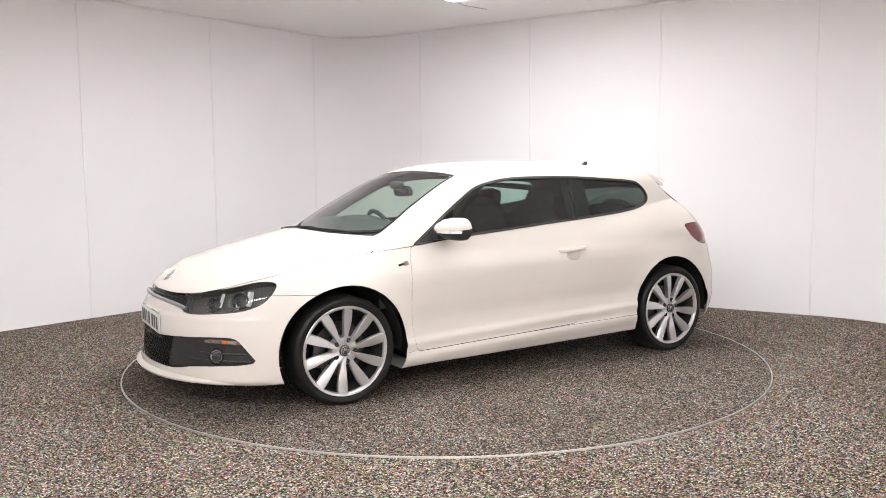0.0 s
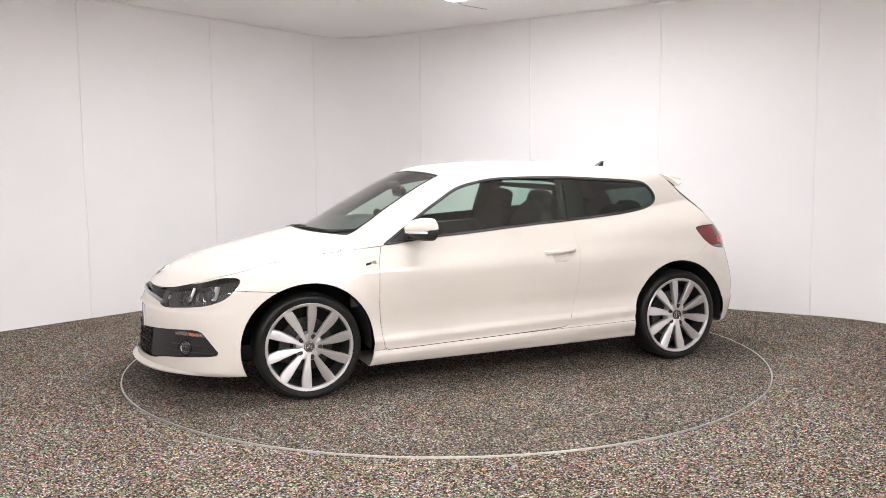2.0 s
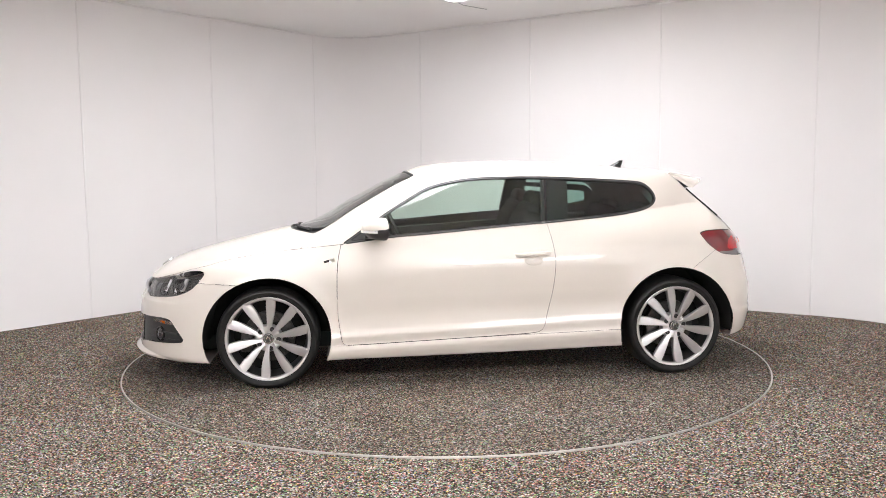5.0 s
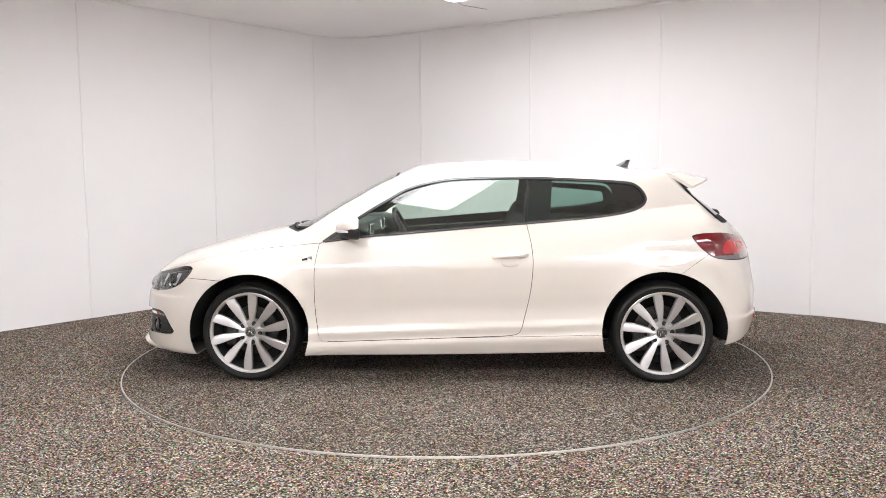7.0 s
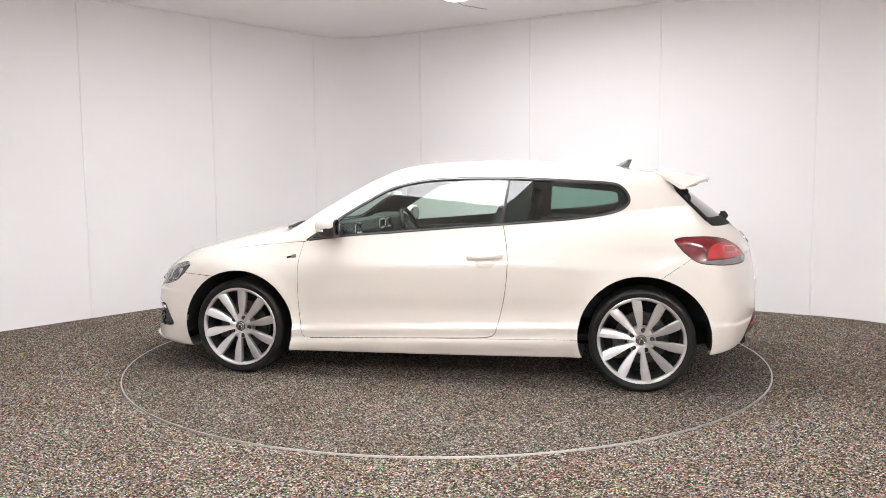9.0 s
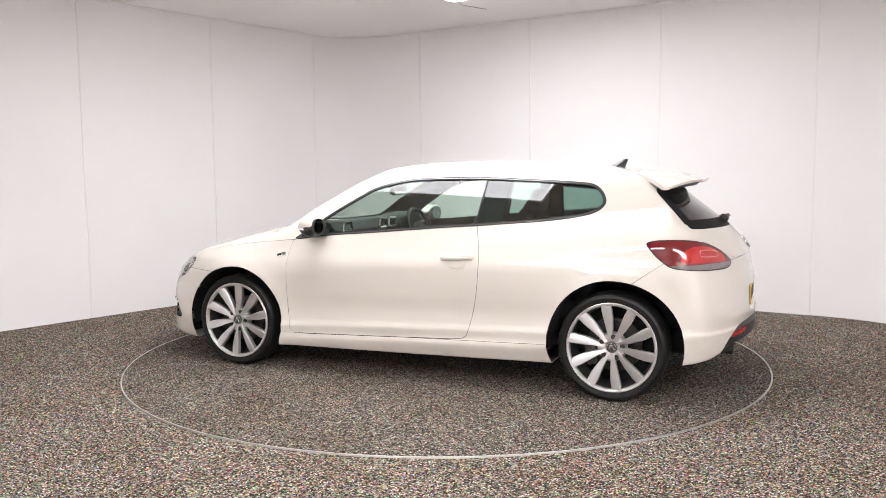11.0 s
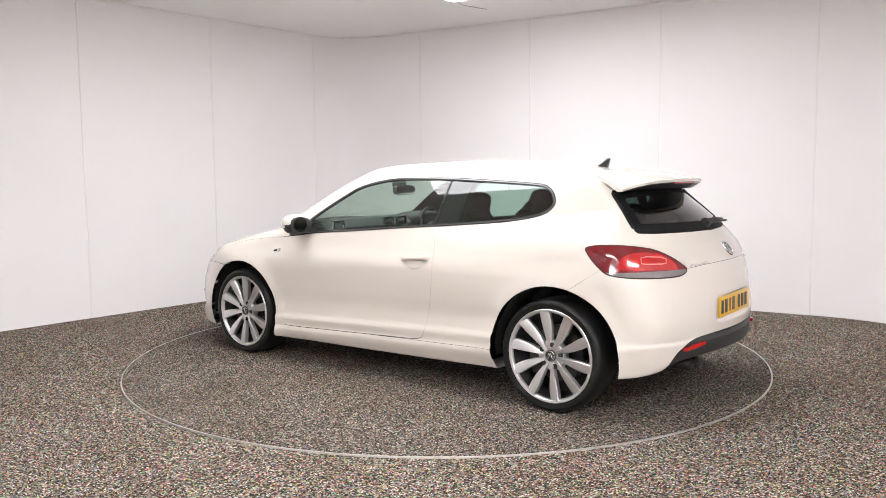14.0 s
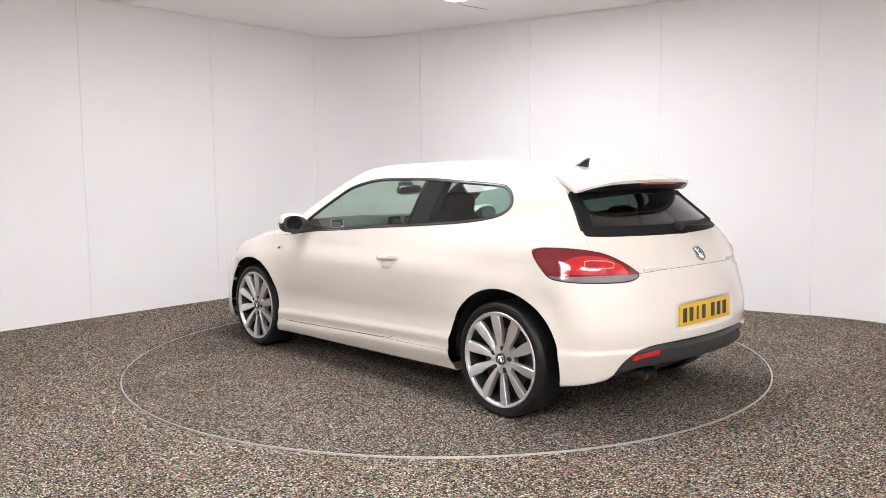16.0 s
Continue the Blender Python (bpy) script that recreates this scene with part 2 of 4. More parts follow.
def curve(x, xs, ys):
    """A smooth line through knots, without overshoot."""
    xs, ys = np.array(xs, float), np.array(ys, float)
    if xs[0] > xs[-1]:
        xs, ys = xs[::-1], ys[::-1]
    h, d = np.diff(xs), np.diff(ys) / np.diff(xs)
    m = np.zeros(len(xs))
    ok = d[:-1] * d[1:] > 0
    w1, w2 = 2 * h[1:] + h[:-1], h[1:] + 2 * h[:-1]
    m[1:-1][ok] = ((w1 + w2)[ok]) / (w1[ok] / d[:-1][ok] + w2[ok] / d[1:][ok])
    m[0], m[-1] = d[0], d[-1]
    q = np.clip(x, xs[0], xs[-1])
    i = np.clip(np.searchsorted(xs, q) - 1, 0, len(h) - 1)
    t = (q - xs[i]) / h[i]
    return ((2 * t ** 3 - 3 * t * t + 1) * ys[i] + (t ** 3 - 2 * t * t + t) * h[i] * m[i]
            + (3 * t * t - 2 * t ** 3) * ys[i + 1] + (t ** 3 - t * t) * h[i] * m[i + 1])


def smax(a, b, k):
    h = np.maximum(k - np.abs(a - b), 0) / k
    return np.maximum(a, b) + h * h * k / 4


def top_line(x):
    return curve(x, [-2.2, -1.8, -1.55, -1.25, -0.95, -0.6, -0.3, 0.0, 0.25, 0.42, 0.75, 1.10, 1.22, 1.5, 1.75, 1.95, 2.08, 2.2],
                 [1.150, 1.249, 1.294, 1.331, 1.361, 1.391, 1.398, 1.391, 1.369, 1.312, 1.148, 0.967, 0.947, 0.885, 0.823, 0.765, 0.718, 0.595])


def belt_line(x):
    return curve(x, [-1.8, -1.2, -0.9, -0.45, 0.0, 0.84, 1.2], [1.12, 1.065, 1.023, 0.984, 0.951, 0.880, 0.86])


def side_width(x, z):
    low = curve(x, [-2.1, -1.75, -1.29, -0.7, -0.2, 0.5, 1.0, 1.29, 1.7, 2.1], [0.858, 0.843, 0.865, 0.896, 0.886, 0.883, 0.890, 0.898, 0.853, 0.850])
    zt = z - 0.0385 * np.clip(0.9 - x, 0, 1.85) * np.clip((0.62 - z) / 0.2, 0, 1)
    skirt = curve(zt, [0.1, 0.16, 0.195, 0.222, 0.262, 0.285, 0.304, 0.346, 0.42, 0.55, 0.72, 0.85, 1.0], [-0.060, -0.034, -0.016, -0.009, -0.015, -0.012, -0.009, -0.022, -0.026, -0.016, -0.009, -0.033, -0.044])
    plain = curve(z, [0.1, 0.16, 0.24, 0.34, 0.44, 0.55, 0.72, 0.85, 1.0], [-0.050, -0.030, -0.016, -0.009, -0.012, -0.014, -0.009, -0.033, -0.044])
    plain = plain + np.where(x < 0, 0.009, 0.0) * np.clip((0.430 - z) / 0.04, 0, 1) * np.clip((z - 0.20) / 0.2, 0, 1)
    ends = np.clip((np.abs(x) - 0.95) / 0.06, 0, 1)
    low = low + skirt * (1 - ends) + plain * ends
    for wx in (WHEEL_X, -WHEEL_X):
        r = np.hypot(x - wx, z - WHEEL_Z)
        low = low + 0.014 * np.exp(-((r - 0.37) / 0.07) ** 2)
    belt = belt_line(x)
    glass_w = curve(x, [-2.0, -1.6, -1.2, -0.6, 0.0, 0.9, 1.3], [0.588, 0.594, 0.704, 0.785, 0.807, 0.816, 0.761])
    at_belt = low
    rise = np.clip((z - (belt - 0.24)) / 0.24, 0, 1) ** 2
    lower = at_belt - np.maximum(at_belt - glass_w, 0) * rise
    over = np.maximum(z - belt, 0)
    upper = glass_w - 0.42 * over - 0.35 * over ** 2
    return np.where(z < belt, lower, upper)


def front_line(y, z):
    mid = curve(z, [0.10, 0.16, 0.20, 0.26, 0.34, 0.45, 0.55, 0.64, 0.70, 0.80], [2.06, 2.145, 2.205, 2.210, 2.204, 2.198, 2.180, 2.155, 2.105, 2.03])
    mid = mid + 0.010 * np.clip((0.540 - z) / 0.014, 0, 1) - 0.12 * np.maximum(z - 0.54, 0)
    line = mid - 0.45608 * y ** 2 - 0.30 * np.abs(y) ** 6
    pocket = np.clip((0.285 - np.abs(y)) / 0.02, 0, 1) * np.clip((0.530 - z) / 0.015, 0, 1) * np.clip((z - 0.392) / 0.015, 0, 1)
    return line - np.maximum(line - 2.166, 0) * pocket


def rear_line(y, z):
    mid = curve(z, [0.10, 0.17, 0.26, 0.36, 0.50, 0.65, 0.82, 0.94, 1.05, 1.17, 1.30, 1.4], [-1.90, -1.945, -2.012, -2.022, -2.026, -2.014, -1.978, -1.888, -1.755, -1.605, -1.47, -1.36])
    bow = curve(z, [0.2, 0.5, 0.8, 0.95, 1.2], [0.38, 0.30, 0.37, 0.36, 0.36])
    line = mid + bow * y ** 2 + 0.12 * np.abs(y) ** 6
    line = line - 0.012 * np.clip((0.425 - z) / 0.02, 0, 1)
    pocket = np.clip((0.300 - np.abs(y)) / 0.02, 0, 1) * np.clip((0.632 - z) / 0.02, 0, 1) * np.clip((z - 0.482) / 0.02, 0, 1)
    return line + np.maximum(-1.994 + 0.03 * (z - 0.57) - line, 0) * pocket


def body(p):
    """Below zero inside the car's outer skin."""
    x, y, z = p[..., 0], np.abs(p[..., 1]), p[..., 2]
    top = z - (top_line(x + 0.10 * y * y) - 0.10 * y * y)
    f = smax(y - side_width(x, z), top * 0.9, 0.07)
    f = smax(f, x - front_line(y, z), 0.10)
    f = smax(f, rear_line(y, z) - x, np.interp(z, [0.96, 1.02], [0.10, 0.028]))
    floor_z = curve(x, [-2.1, -1.95, -1.80, -1.68, -1.58, -0.9, 0.9, 1.6, 2.2], [0.325, 0.312, 0.252, 0.232, 0.225, 0.19, 0.165, 0.165, 0.165])
    return smax(f, (floor_z - z), 0.015)


def slope(p):
    e, g = 2e-3, []
    for k in range(3):
        d = np.zeros(3)
        d[k] = e
        g.append((body(p + d) - body(p - d)) / (2 * e))
    return np.stack(g, -1)


def settle(p, rounds=4):
    """Moves points onto the skin."""
    for _ in range(rounds):
        g = slope(p)
        p = p - g * (body(p) / np.maximum((g * g).sum(-1), 0.05))[..., None]
    return p


def skin(step=0.02):
    """The left half of the skin as triangles: one point in each cell that it crosses."""
    ax = [np.arange(-2.2, 2.26, step), np.arange(-step / 2 - step, 0.98, step), np.arange(0.10, 1.46, step)]
    g = np.stack(np.meshgrid(*ax, indexing="ij"), -1)
    s = body(g) < 0
    c = np.zeros(tuple(n - 1 for n in s.shape), int)
    for i in (0, 1):
        for j in (0, 1):
            for k in (0, 1):
                c += s[i:i + c.shape[0], j:j + c.shape[1], k:k + c.shape[2]]
    crossed = (c > 0) & (c < 8)
    index = -np.ones(c.shape, int)
    cells = np.argwhere(crossed)
    index[crossed] = np.arange(len(cells))
    v = np.stack([ax[k][cells[:, k]] + step / 2 for k in range(3)], -1)
    v = settle(v, 6)
    tris = []
    for k in range(3):
        a, b = [n for n in range(3) if n != k]
        lo = [slice(None)] * 3
        hi = [slice(None)] * 3
        lo[k], hi[k] = slice(0, -1), slice(1, None)
        edge = s[tuple(lo)] != s[tuple(hi)]
        at = np.argwhere(edge)
        at = at[(at[:, a] > 0) & (at[:, b] > 0) & (at[:, a] < c.shape[a]) & (at[:, b] < c.shape[b])]
        q = []
        for da, db in ((1, 1), (0, 1), (0, 0), (1, 0)):
            n = at.copy()
            n[:, a] -= da
            n[:, b] -= db
            q.append(index[n[:, 0], n[:, 1], n[:, 2]])
        q = np.stack(q, -1)
        q = q[(q >= 0).all(1)]
        tris += [q[:, [0, 1, 2]], q[:, [0, 2, 3]]]
    f = np.concatenate(tris)
    n = np.cross(v[f[:, 1]] - v[f[:, 0]], v[f[:, 2]] - v[f[:, 0]])
    out = slope(v[f].mean(1))
    flip = (n * out).sum(-1) < 0
    f[flip] = f[flip][:, [0, 2, 1]]
    return v, f


def cut(v, f, s):
    """Splits triangles along s = 0: the pieces where s is below zero, and the rest."""
    s = np.where(np.abs(s) < 1e-7, 1e-7, s)
    sign = s[f] < 0
    count = sign.sum(1)
    inner, outer, cross = [f[count == 3]], [f[count == 0]], f[(count > 0) & (count < 3)]
    if len(cross):
        e = np.sort(np.concatenate([cross[:, [0, 1]], cross[:, [1, 2]], cross[:, [2, 0]]]), 1)
        e = np.unique(e[(s[e[:, 0]] < 0) != (s[e[:, 1]] < 0)], axis=0)
        t = (s[e[:, 0]] / (s[e[:, 0]] - s[e[:, 1]]))[:, None]
        new_v = v[e[:, 0]] * (1 - t) + v[e[:, 1]] * t
        look_up = {(int(a), int(b)): len(v) + i for i, (a, b) in enumerate(e)}
        v = np.concatenate([v, new_v])
        ins, outs = [], []
        for tri in cross.tolist():
            neg = [s[i] < 0 for i in tri]
            alone = neg.index(True) if sum(neg) == 1 else neg.index(False)
            a, b, c = tri[alone], tri[(alone + 1) % 3], tri[(alone + 2) % 3]
            ab, ac = look_up[(min(a, b), max(a, b))], look_up[(min(a, c), max(a, c))]
            one, two = [(a, ab, ac)], [(ab, b, c), (ab, c, ac)]
            (ins if sum(neg) == 1 else outs).extend(one)
            (outs if sum(neg) == 1 else ins).extend(two)
        if ins:
            inner.append(np.array(ins))
        if outs:
            outer.append(np.array(outs))
    return v, np.concatenate(inner), np.concatenate(outer)


def rounded(points, steps=6, closed=True):
    """A smooth outline through points; a point given twice stays a corner."""
    pts = [np.array(p, float) for p in points]
    n, out = len(pts), []
    for i in range(n if closed else n - 1):
        p0, p1, p2, p3 = pts[(i - 1) % n], pts[i], pts[(i + 1) % n], pts[(i + 2) % n]
        if not closed:
            p0, p3 = (pts[max(i - 1, 0)], pts[min(i + 2, n - 1)])
        if np.allclose(p1, p2):
            continue
        d = np.linalg.norm(p2 - p1)
        m1 = (p2 - p0) * d / max(np.linalg.norm(p2 - p1) + np.linalg.norm(p1 - p0), 1e-6) if not np.allclose(p0, p1) else (p2 - p1)
        m2 = (p3 - p1) * d / max(np.linalg.norm(p3 - p2) + np.linalg.norm(p2 - p1), 1e-6) if not np.allclose(p2, p3) else (p2 - p1)
        for k in range(steps):
            t = k / steps
            out.append((2 * t ** 3 - 3 * t * t + 1) * p1 + (t ** 3 - 2 * t * t + t) * m1 + (3 * t * t - 2 * t ** 3) * p2 + (t ** 3 - t * t) * m2)
    return np.array(out)


def within(q, outline):
    """Signed distance of 2D points to a closed outline, below zero inside."""
    a, b = outline, np.roll(outline, -1, 0)
    best, inside = np.full(len(q), 9.0), np.zeros(len(q), bool)
    lo, hi = a.min(0) - 0.15, a.max(0) + 0.15
    near = ((q > lo) & (q < hi)).all(1)
    r = q[near]
    bd, ins = np.full(len(r), 9.0), np.zeros(len(r), bool)
    for p, n in zip(a, b):
        d = n - p
        t = np.clip(((r - p) @ d) / max(d @ d, 1e-12), 0, 1)
        bd = np.minimum(bd, np.hypot(*(r - p - t[:, None] * d).T))
        hit = (p[1] > r[:, 1]) != (n[1] > r[:, 1])
        dy = n[1] - p[1]
        if abs(dy) > 1e-12:
            ins ^= hit & (r[:, 0] < (n[0] - p[0]) * (r[:, 1] - p[1]) / dy + p[0])
    best[near], inside[near] = bd, ins
    return np.where(inside, -best, best)


def side_view(v):
    return v[:, [0, 2]]


def angled(v, degrees):
    """Seen from a bearing in plan, measured from straight ahead to the car's left."""
    a = radians(degrees)
    return np.stack([v[:, 1] * math.cos(a) - v[:, 0] * math.sin(a), v[:, 2]], -1)


# ---- car materials ----
PAINT = material("pearl_white_paint", rough=0.30, coat=1.0, specular=0.6)
mottle(PAINT, 3.0, (0.735, 0.68, 0.615), (0.755, 0.70, 0.635), rough_span=(0.28, 0.36))
DARK = mottle(material("black_plastic", rough=0.5), 40, (0.016, 0.016, 0.017), (0.030, 0.029, 0.029), rough_span=(0.4, 0.6), bump=0.08, bump_scale=900)
TRIM = mottle(material("gloss_black_trim", rough=0.2, specular=0.5), 12, (0.014, 0.014, 0.015), (0.022, 0.022, 0.022), rough_span=(0.15, 0.25))
FRIT = mottle(material("black_glazed_edge", rough=0.6, specular=0.12), 15, (0.008, 0.008, 0.008), (0.014, 0.014, 0.014))
UNDER = mottle(material("underseal_black", rough=0.9), 9, (0.010, 0.010, 0.010), (0.022, 0.021, 0.020))
RUBBER = mottle(material("tyre_rubber", rough=0.5, specular=0.3), 25, (0.007, 0.007, 0.007), (0.014, 0.0135, 0.013), rough_span=(0.32, 0.5), bump=0.15, bump_scale=300)
ALLOY = mottle(material("silver_alloy", rough=0.32, metal=0.8), 14, (0.68, 0.67, 0.67), (0.72, 0.71, 0.71))
BARREL = mottle(material("grey_alloy_inner", rough=0.45, metal=0.8), 10, (0.08, 0.08, 0.08), (0.13, 0.127, 0.127))
# grey that stands in for the highlight along the black window surround
TRIM_HIGHLIGHT = mottle(material("trim_highlight_grey", rough=0.25, metal=0.6), 30, (0.16, 0.16, 0.165), (0.22, 0.22, 0.225))
# base darkened to stand in for the dark reflection in the door mirrors
MIRROR = material("mirror_dark_reflection", (0.26, 0.28, 0.29), 0.03, metal=1.0)
BRIGHT = material("worn_chrome", (0.62, 0.62, 0.62), 0.25, metal=0.9)
SATIN = mottle(material("satin_silver", rough=0.3, metal=0.9), 40, (0.40, 0.41, 0.43), (0.48, 0.49, 0.51))
CHROME = material("chrome", (0.82, 0.82, 0.82), 0.08, metal=1.0)
PIPE = mottle(material("sooty_steel", rough=0.5, metal=0.6), 40, (0.025, 0.023, 0.021), (0.05, 0.047, 0.043))
IRON = mottle(material("brake_iron", rough=0.4, metal=0.9), 60, (0.06, 0.058, 0.056), (0.12, 0.115, 0.11))
GLASS = glass("green_tinted_glass", (0.78, 0.90, 0.84))
GLASS_REAR = glass("darker_tinted_glass", (0.42, 0.58, 0.53))
GLASS_BACK = glass("smoked_rear_glass", (0.13, 0.155, 0.15))
LENS = glass("clear_lens", (0.93, 0.94, 0.95))
LAMP_RED = mottle(material("red_lens", rough=0.12, coat=1.0), 20, (0.48, 0.010, 0.014), (0.62, 0.018, 0.020))
LAMP_RED_LIGHT = mottle(material("bright_red_lens", rough=0.10, coat=1.0), 30, (0.62, 0.05, 0.05), (0.80, 0.10, 0.09))
PALE = material("pale_red_guide", (0.85, 0.36, 0.33), 0.2, coat=1.0)
LAMP_RED_DARK = material("dark_red_lens", (0.17, 0.005, 0.009), 0.12, coat=1.0)
SMOKE = mottle(material("smoked_clear_lens", rough=0.15, coat=1.0), 7, (0.16, 0.13, 0.13), (0.26, 0.23, 0.23))
AMBER = material("amber_lens", (0.75, 0.16, 0.02), 0.15, coat=1.0)
PLATE_WHITE = material("white_plate", (0.78, 0.78, 0.76), 0.3)
PLATE_YELLOW = material("yellow_plate", (0.80, 0.48, 0.03), 0.3)
INK = material("plate_black", (0.02, 0.02, 0.02), 0.4)
FABRIC = mottle(material("black_seat_fabric", rough=0.9), 60, (0.018, 0.018, 0.019), (0.034, 0.033, 0.034), bump=0.2, bump_scale=700)
SOFT = mottle(material("grey_dashboard", rough=0.6), 30, (0.035, 0.038, 0.038), (0.055, 0.058, 0.057), bump=0.1, bump_scale=600)


# ---- the car's panels, cut from one skin ----
car = tagged(new("car"), "cream-white three-door coupe hatchback with silver ten-spoke wheels", "car")
BIG = 9.0
DLO = rounded([(0.845, 0.873), (0.845, 0.873), (0.534, 0.910), (0.285, 0.928), (0.0, 0.951), (-0.244, 0.970), (-0.454, 0.984), (-0.70, 1.003),
               (-0.92, 1.022), (-1.10, 1.050), (-1.185, 1.083), (-1.218, 1.13), (-1.195, 1.19), (-1.14, 1.233), (-1.06, 1.246), (-0.92, 1.256),
               (-0.71, 1.268), (-0.5, 1.278), (-0.245, 1.280), (0.007, 1.273), (0.17, 1.249), (0.296, 1.214), (0.403, 1.156), (0.543, 1.073), (0.685, 0.98)])
SCREEN = rounded([(1.153, -0.2), (1.153, 0.0), (1.135, 0.25), (1.098, 0.36), (1.022, 0.528), (0.955, 0.650), (0.940, 0.655), (0.842, 0.645), (0.745, 0.622), (0.608, 0.592),
                  (0.477, 0.570), (0.375, 0.555), (0.362, 0.535), (0.372, 0.375), (0.388, 0.1), (0.390, -0.2)])
COWL = rounded([(1.195, -0.2), (1.195, 0.0), (1.175, 0.25), (1.14, 0.37), (1.065, 0.54), (1.01, 0.668), (1.01, 0.668), (0.95, 0.665), (0.95, 0.665), (0.8, 0.60), (0.8, -0.2)])
DOOR = rounded([(0.838, 0.876), (0.838, 0.876), (0.858, 0.775), (0.866, 0.636), (0.864, 0.455), (0.847, 0.316), (0.834, 0.268), (0.81, 0.259), (0.358, 0.272),
                (-0.207, 0.293), (-0.363, 0.302), (-0.412, 0.320), (-0.436, 0.385), (-0.478, 0.564), (-0.496, 0.739), (-0.490, 0.84), (-0.473, 0.93), (-0.458, 0.992), (-0.458, 0.992),
                (-0.40, 1.05), (-0.40, 1.05), (0.5, 1.0), (0.5, 1.0)])
HEADLAMP = rounded([(-0.980, 0.648), (-0.980, 0.648), (-0.726, 0.690), (-0.57, 0.724), (-0.509, 0.728), (-0.466, 0.722), (-0.452, 0.706), (-0.463, 0.664), (-0.498, 0.621),
                    (-0.552, 0.593), (-0.627, 0.574), (-0.762, 0.560), (-0.941, 0.549), (-0.985, 0.558), (-0.985, 0.558)])
GRILLE = rounded([(-0.2, 0.68), (0.0, 0.68), (0.33, 0.67), (0.50, 0.66), (0.50, 0.66), (0.49, 0.56), (0.455, 0.555), (0.41, 0.583), (0.313, 0.589), (0.131, 0.603), (0.0, 0.607), (-0.2, 0.607)])
INTAKE = rounded([(-1.2, 0.405), (-0.89, 0.405), (-0.641, 0.412), (-0.381, 0.427), (-0.162, 0.437), (-0.104, 0.427), (-0.075, 0.396), (-0.037, 0.341), (-0.019, 0.311),
                  (-0.036, 0.296), (-0.162, 0.284), (-0.38, 0.266), (-0.524, 0.243), (-0.641, 0.240), (-0.787, 0.242), (-0.92, 0.244), (-1.2, 0.245)])
TAIL = rounded([(0.328, 0.902), (0.349, 0.916), (0.392, 0.924), (0.483, 0.925), (0.604, 0.912), (0.696, 0.888), (0.781, 0.847), (0.84, 0.806), (0.858, 0.789),
                (0.837, 0.768), (0.789, 0.757), (0.668, 0.755), (0.525, 0.760), (0.434, 0.768), (0.397, 0.778), (0.374, 0.803), (0.342, 0.855)])
BACKLIGHT = rounded([(-0.2, 1.235), (0.0, 1.235), (0.354, 1.216), (0.502, 1.202), (0.514, 1.194), (0.542, 1.135), (0.594, 1.056), (0.636, 0.995), (0.634, 0.979), (0.385, 0.972), (0.043, 0.969), (-0.2, 0.969)])
TAILGATE = rounded([(-0.2, 0.808), (0.0, 0.809), (0.3, 0.804), (0.47, 0.793), (0.47, 0.793), (0.50, 0.80), (0.60, 0.885), (0.668, 0.923), (0.668, 0.923), (0.646, 0.975), (0.601, 1.056), (0.535, 1.175), (0.467, 1.262), (0.42, 1.275), (0.0, 1.31), (-0.2, 1.31)])
DIFFUSER = rounded([(-0.2, 0.437), (0.0, 0.437), (0.349, 0.433), (0.523, 0.414), (0.608, 0.363), (0.655, 0.290), (0.70, 0.24), (0.74, 0.10), (0.74, 0.10), (-0.2, 0.1), (-0.2, 0.1)])


def arches(v):
    fx, rx = v[:, 0] - 1.277, v[:, 0] + 1.287
    fx, rx = np.where(fx > 0, fx * 0.916, fx), np.where(rx < 0, rx * 0.920, rx)
    r = np.minimum(np.hypot(fx, v[:, 2] - 0.318), np.hypot(rx, v[:, 2] - 0.324)) - 0.370
    return np.where(v[:, 1] > 0.45, r, BIG)


def only(mask, s):
    return np.where(mask, s, BIG)


def f_dlo(v): return only((v[:, 1] > 0.45) & (v[:, 2] > 0.8), within(side_view(v), DLO))
def f_screen(v): return only(v[:, 2] > 0.85, within(v[:, :2], SCREEN))
def f_cowl(v): return only(v[:, 2] > 0.85, within(v[:, :2], COWL))
def f_bonnet(v):
    edge = curve(v[:, 0], [1.0, 1.078, 1.304, 1.526, 1.66, 1.765, 1.892, 2.052, 2.11, 2.3], [0.862, 0.856, 0.830, 0.794, 0.758, 0.731, 0.692, 0.650, 0.643, 0.64])
    back = 1.0 + np.maximum(v[:, 1] - 0.64, 0) * 0.50
    return np.maximum(edge - v[:, 2], back - v[:, 0])
def f_door(v): return only(v[:, 1] > 0.5, within(side_view(v), DOOR))
def f_head(v): return only(v[:, 0] > 1.4, within(angled(v, 40), HEADLAMP))
def f_grille(v): return only(v[:, 0] > 1.85, within(v[:, 1:], GRILLE))
def f_intake(v): return only(v[:, 0] > 1.6, within(angled(v, 25), INTAKE))
def f_tail(v): return only((v[:, 0] < -1.3) & (v[:, 2] > 0.7), within(angled(v, 140), TAIL))
def f_back(v): return only(v[:, 0] < -1.2, within(v[:, 1:], BACKLIGHT))
def f_gate(v): return only(v[:, 0] < -1.2, within(v[:, 1:], TAILGATE))
def f_diff(v): return only(v[:, 0] < -1.55, within(v[:, 1:], DIFFUSER))
def f_sill(v): return np.maximum(v[:, 2] - (0.262 + 0.026 * (0.83 - v[:, 0])), np.abs(v[:, 0]) - 1.25)
def f_front(v): return np.maximum(1.28 - v[:, 0], v[:, 2] - np.interp(v[:, 0], [1.45, 1.72, 1.78, 1.9], [0.645, 0.660, 0.75, 0.75]))
def f_rear(v): return np.maximum(v[:, 0] + 1.29, v[:, 2] - np.minimum(0.673 + 0.69 * (-1.387 - v[:, 0]), 0.83))
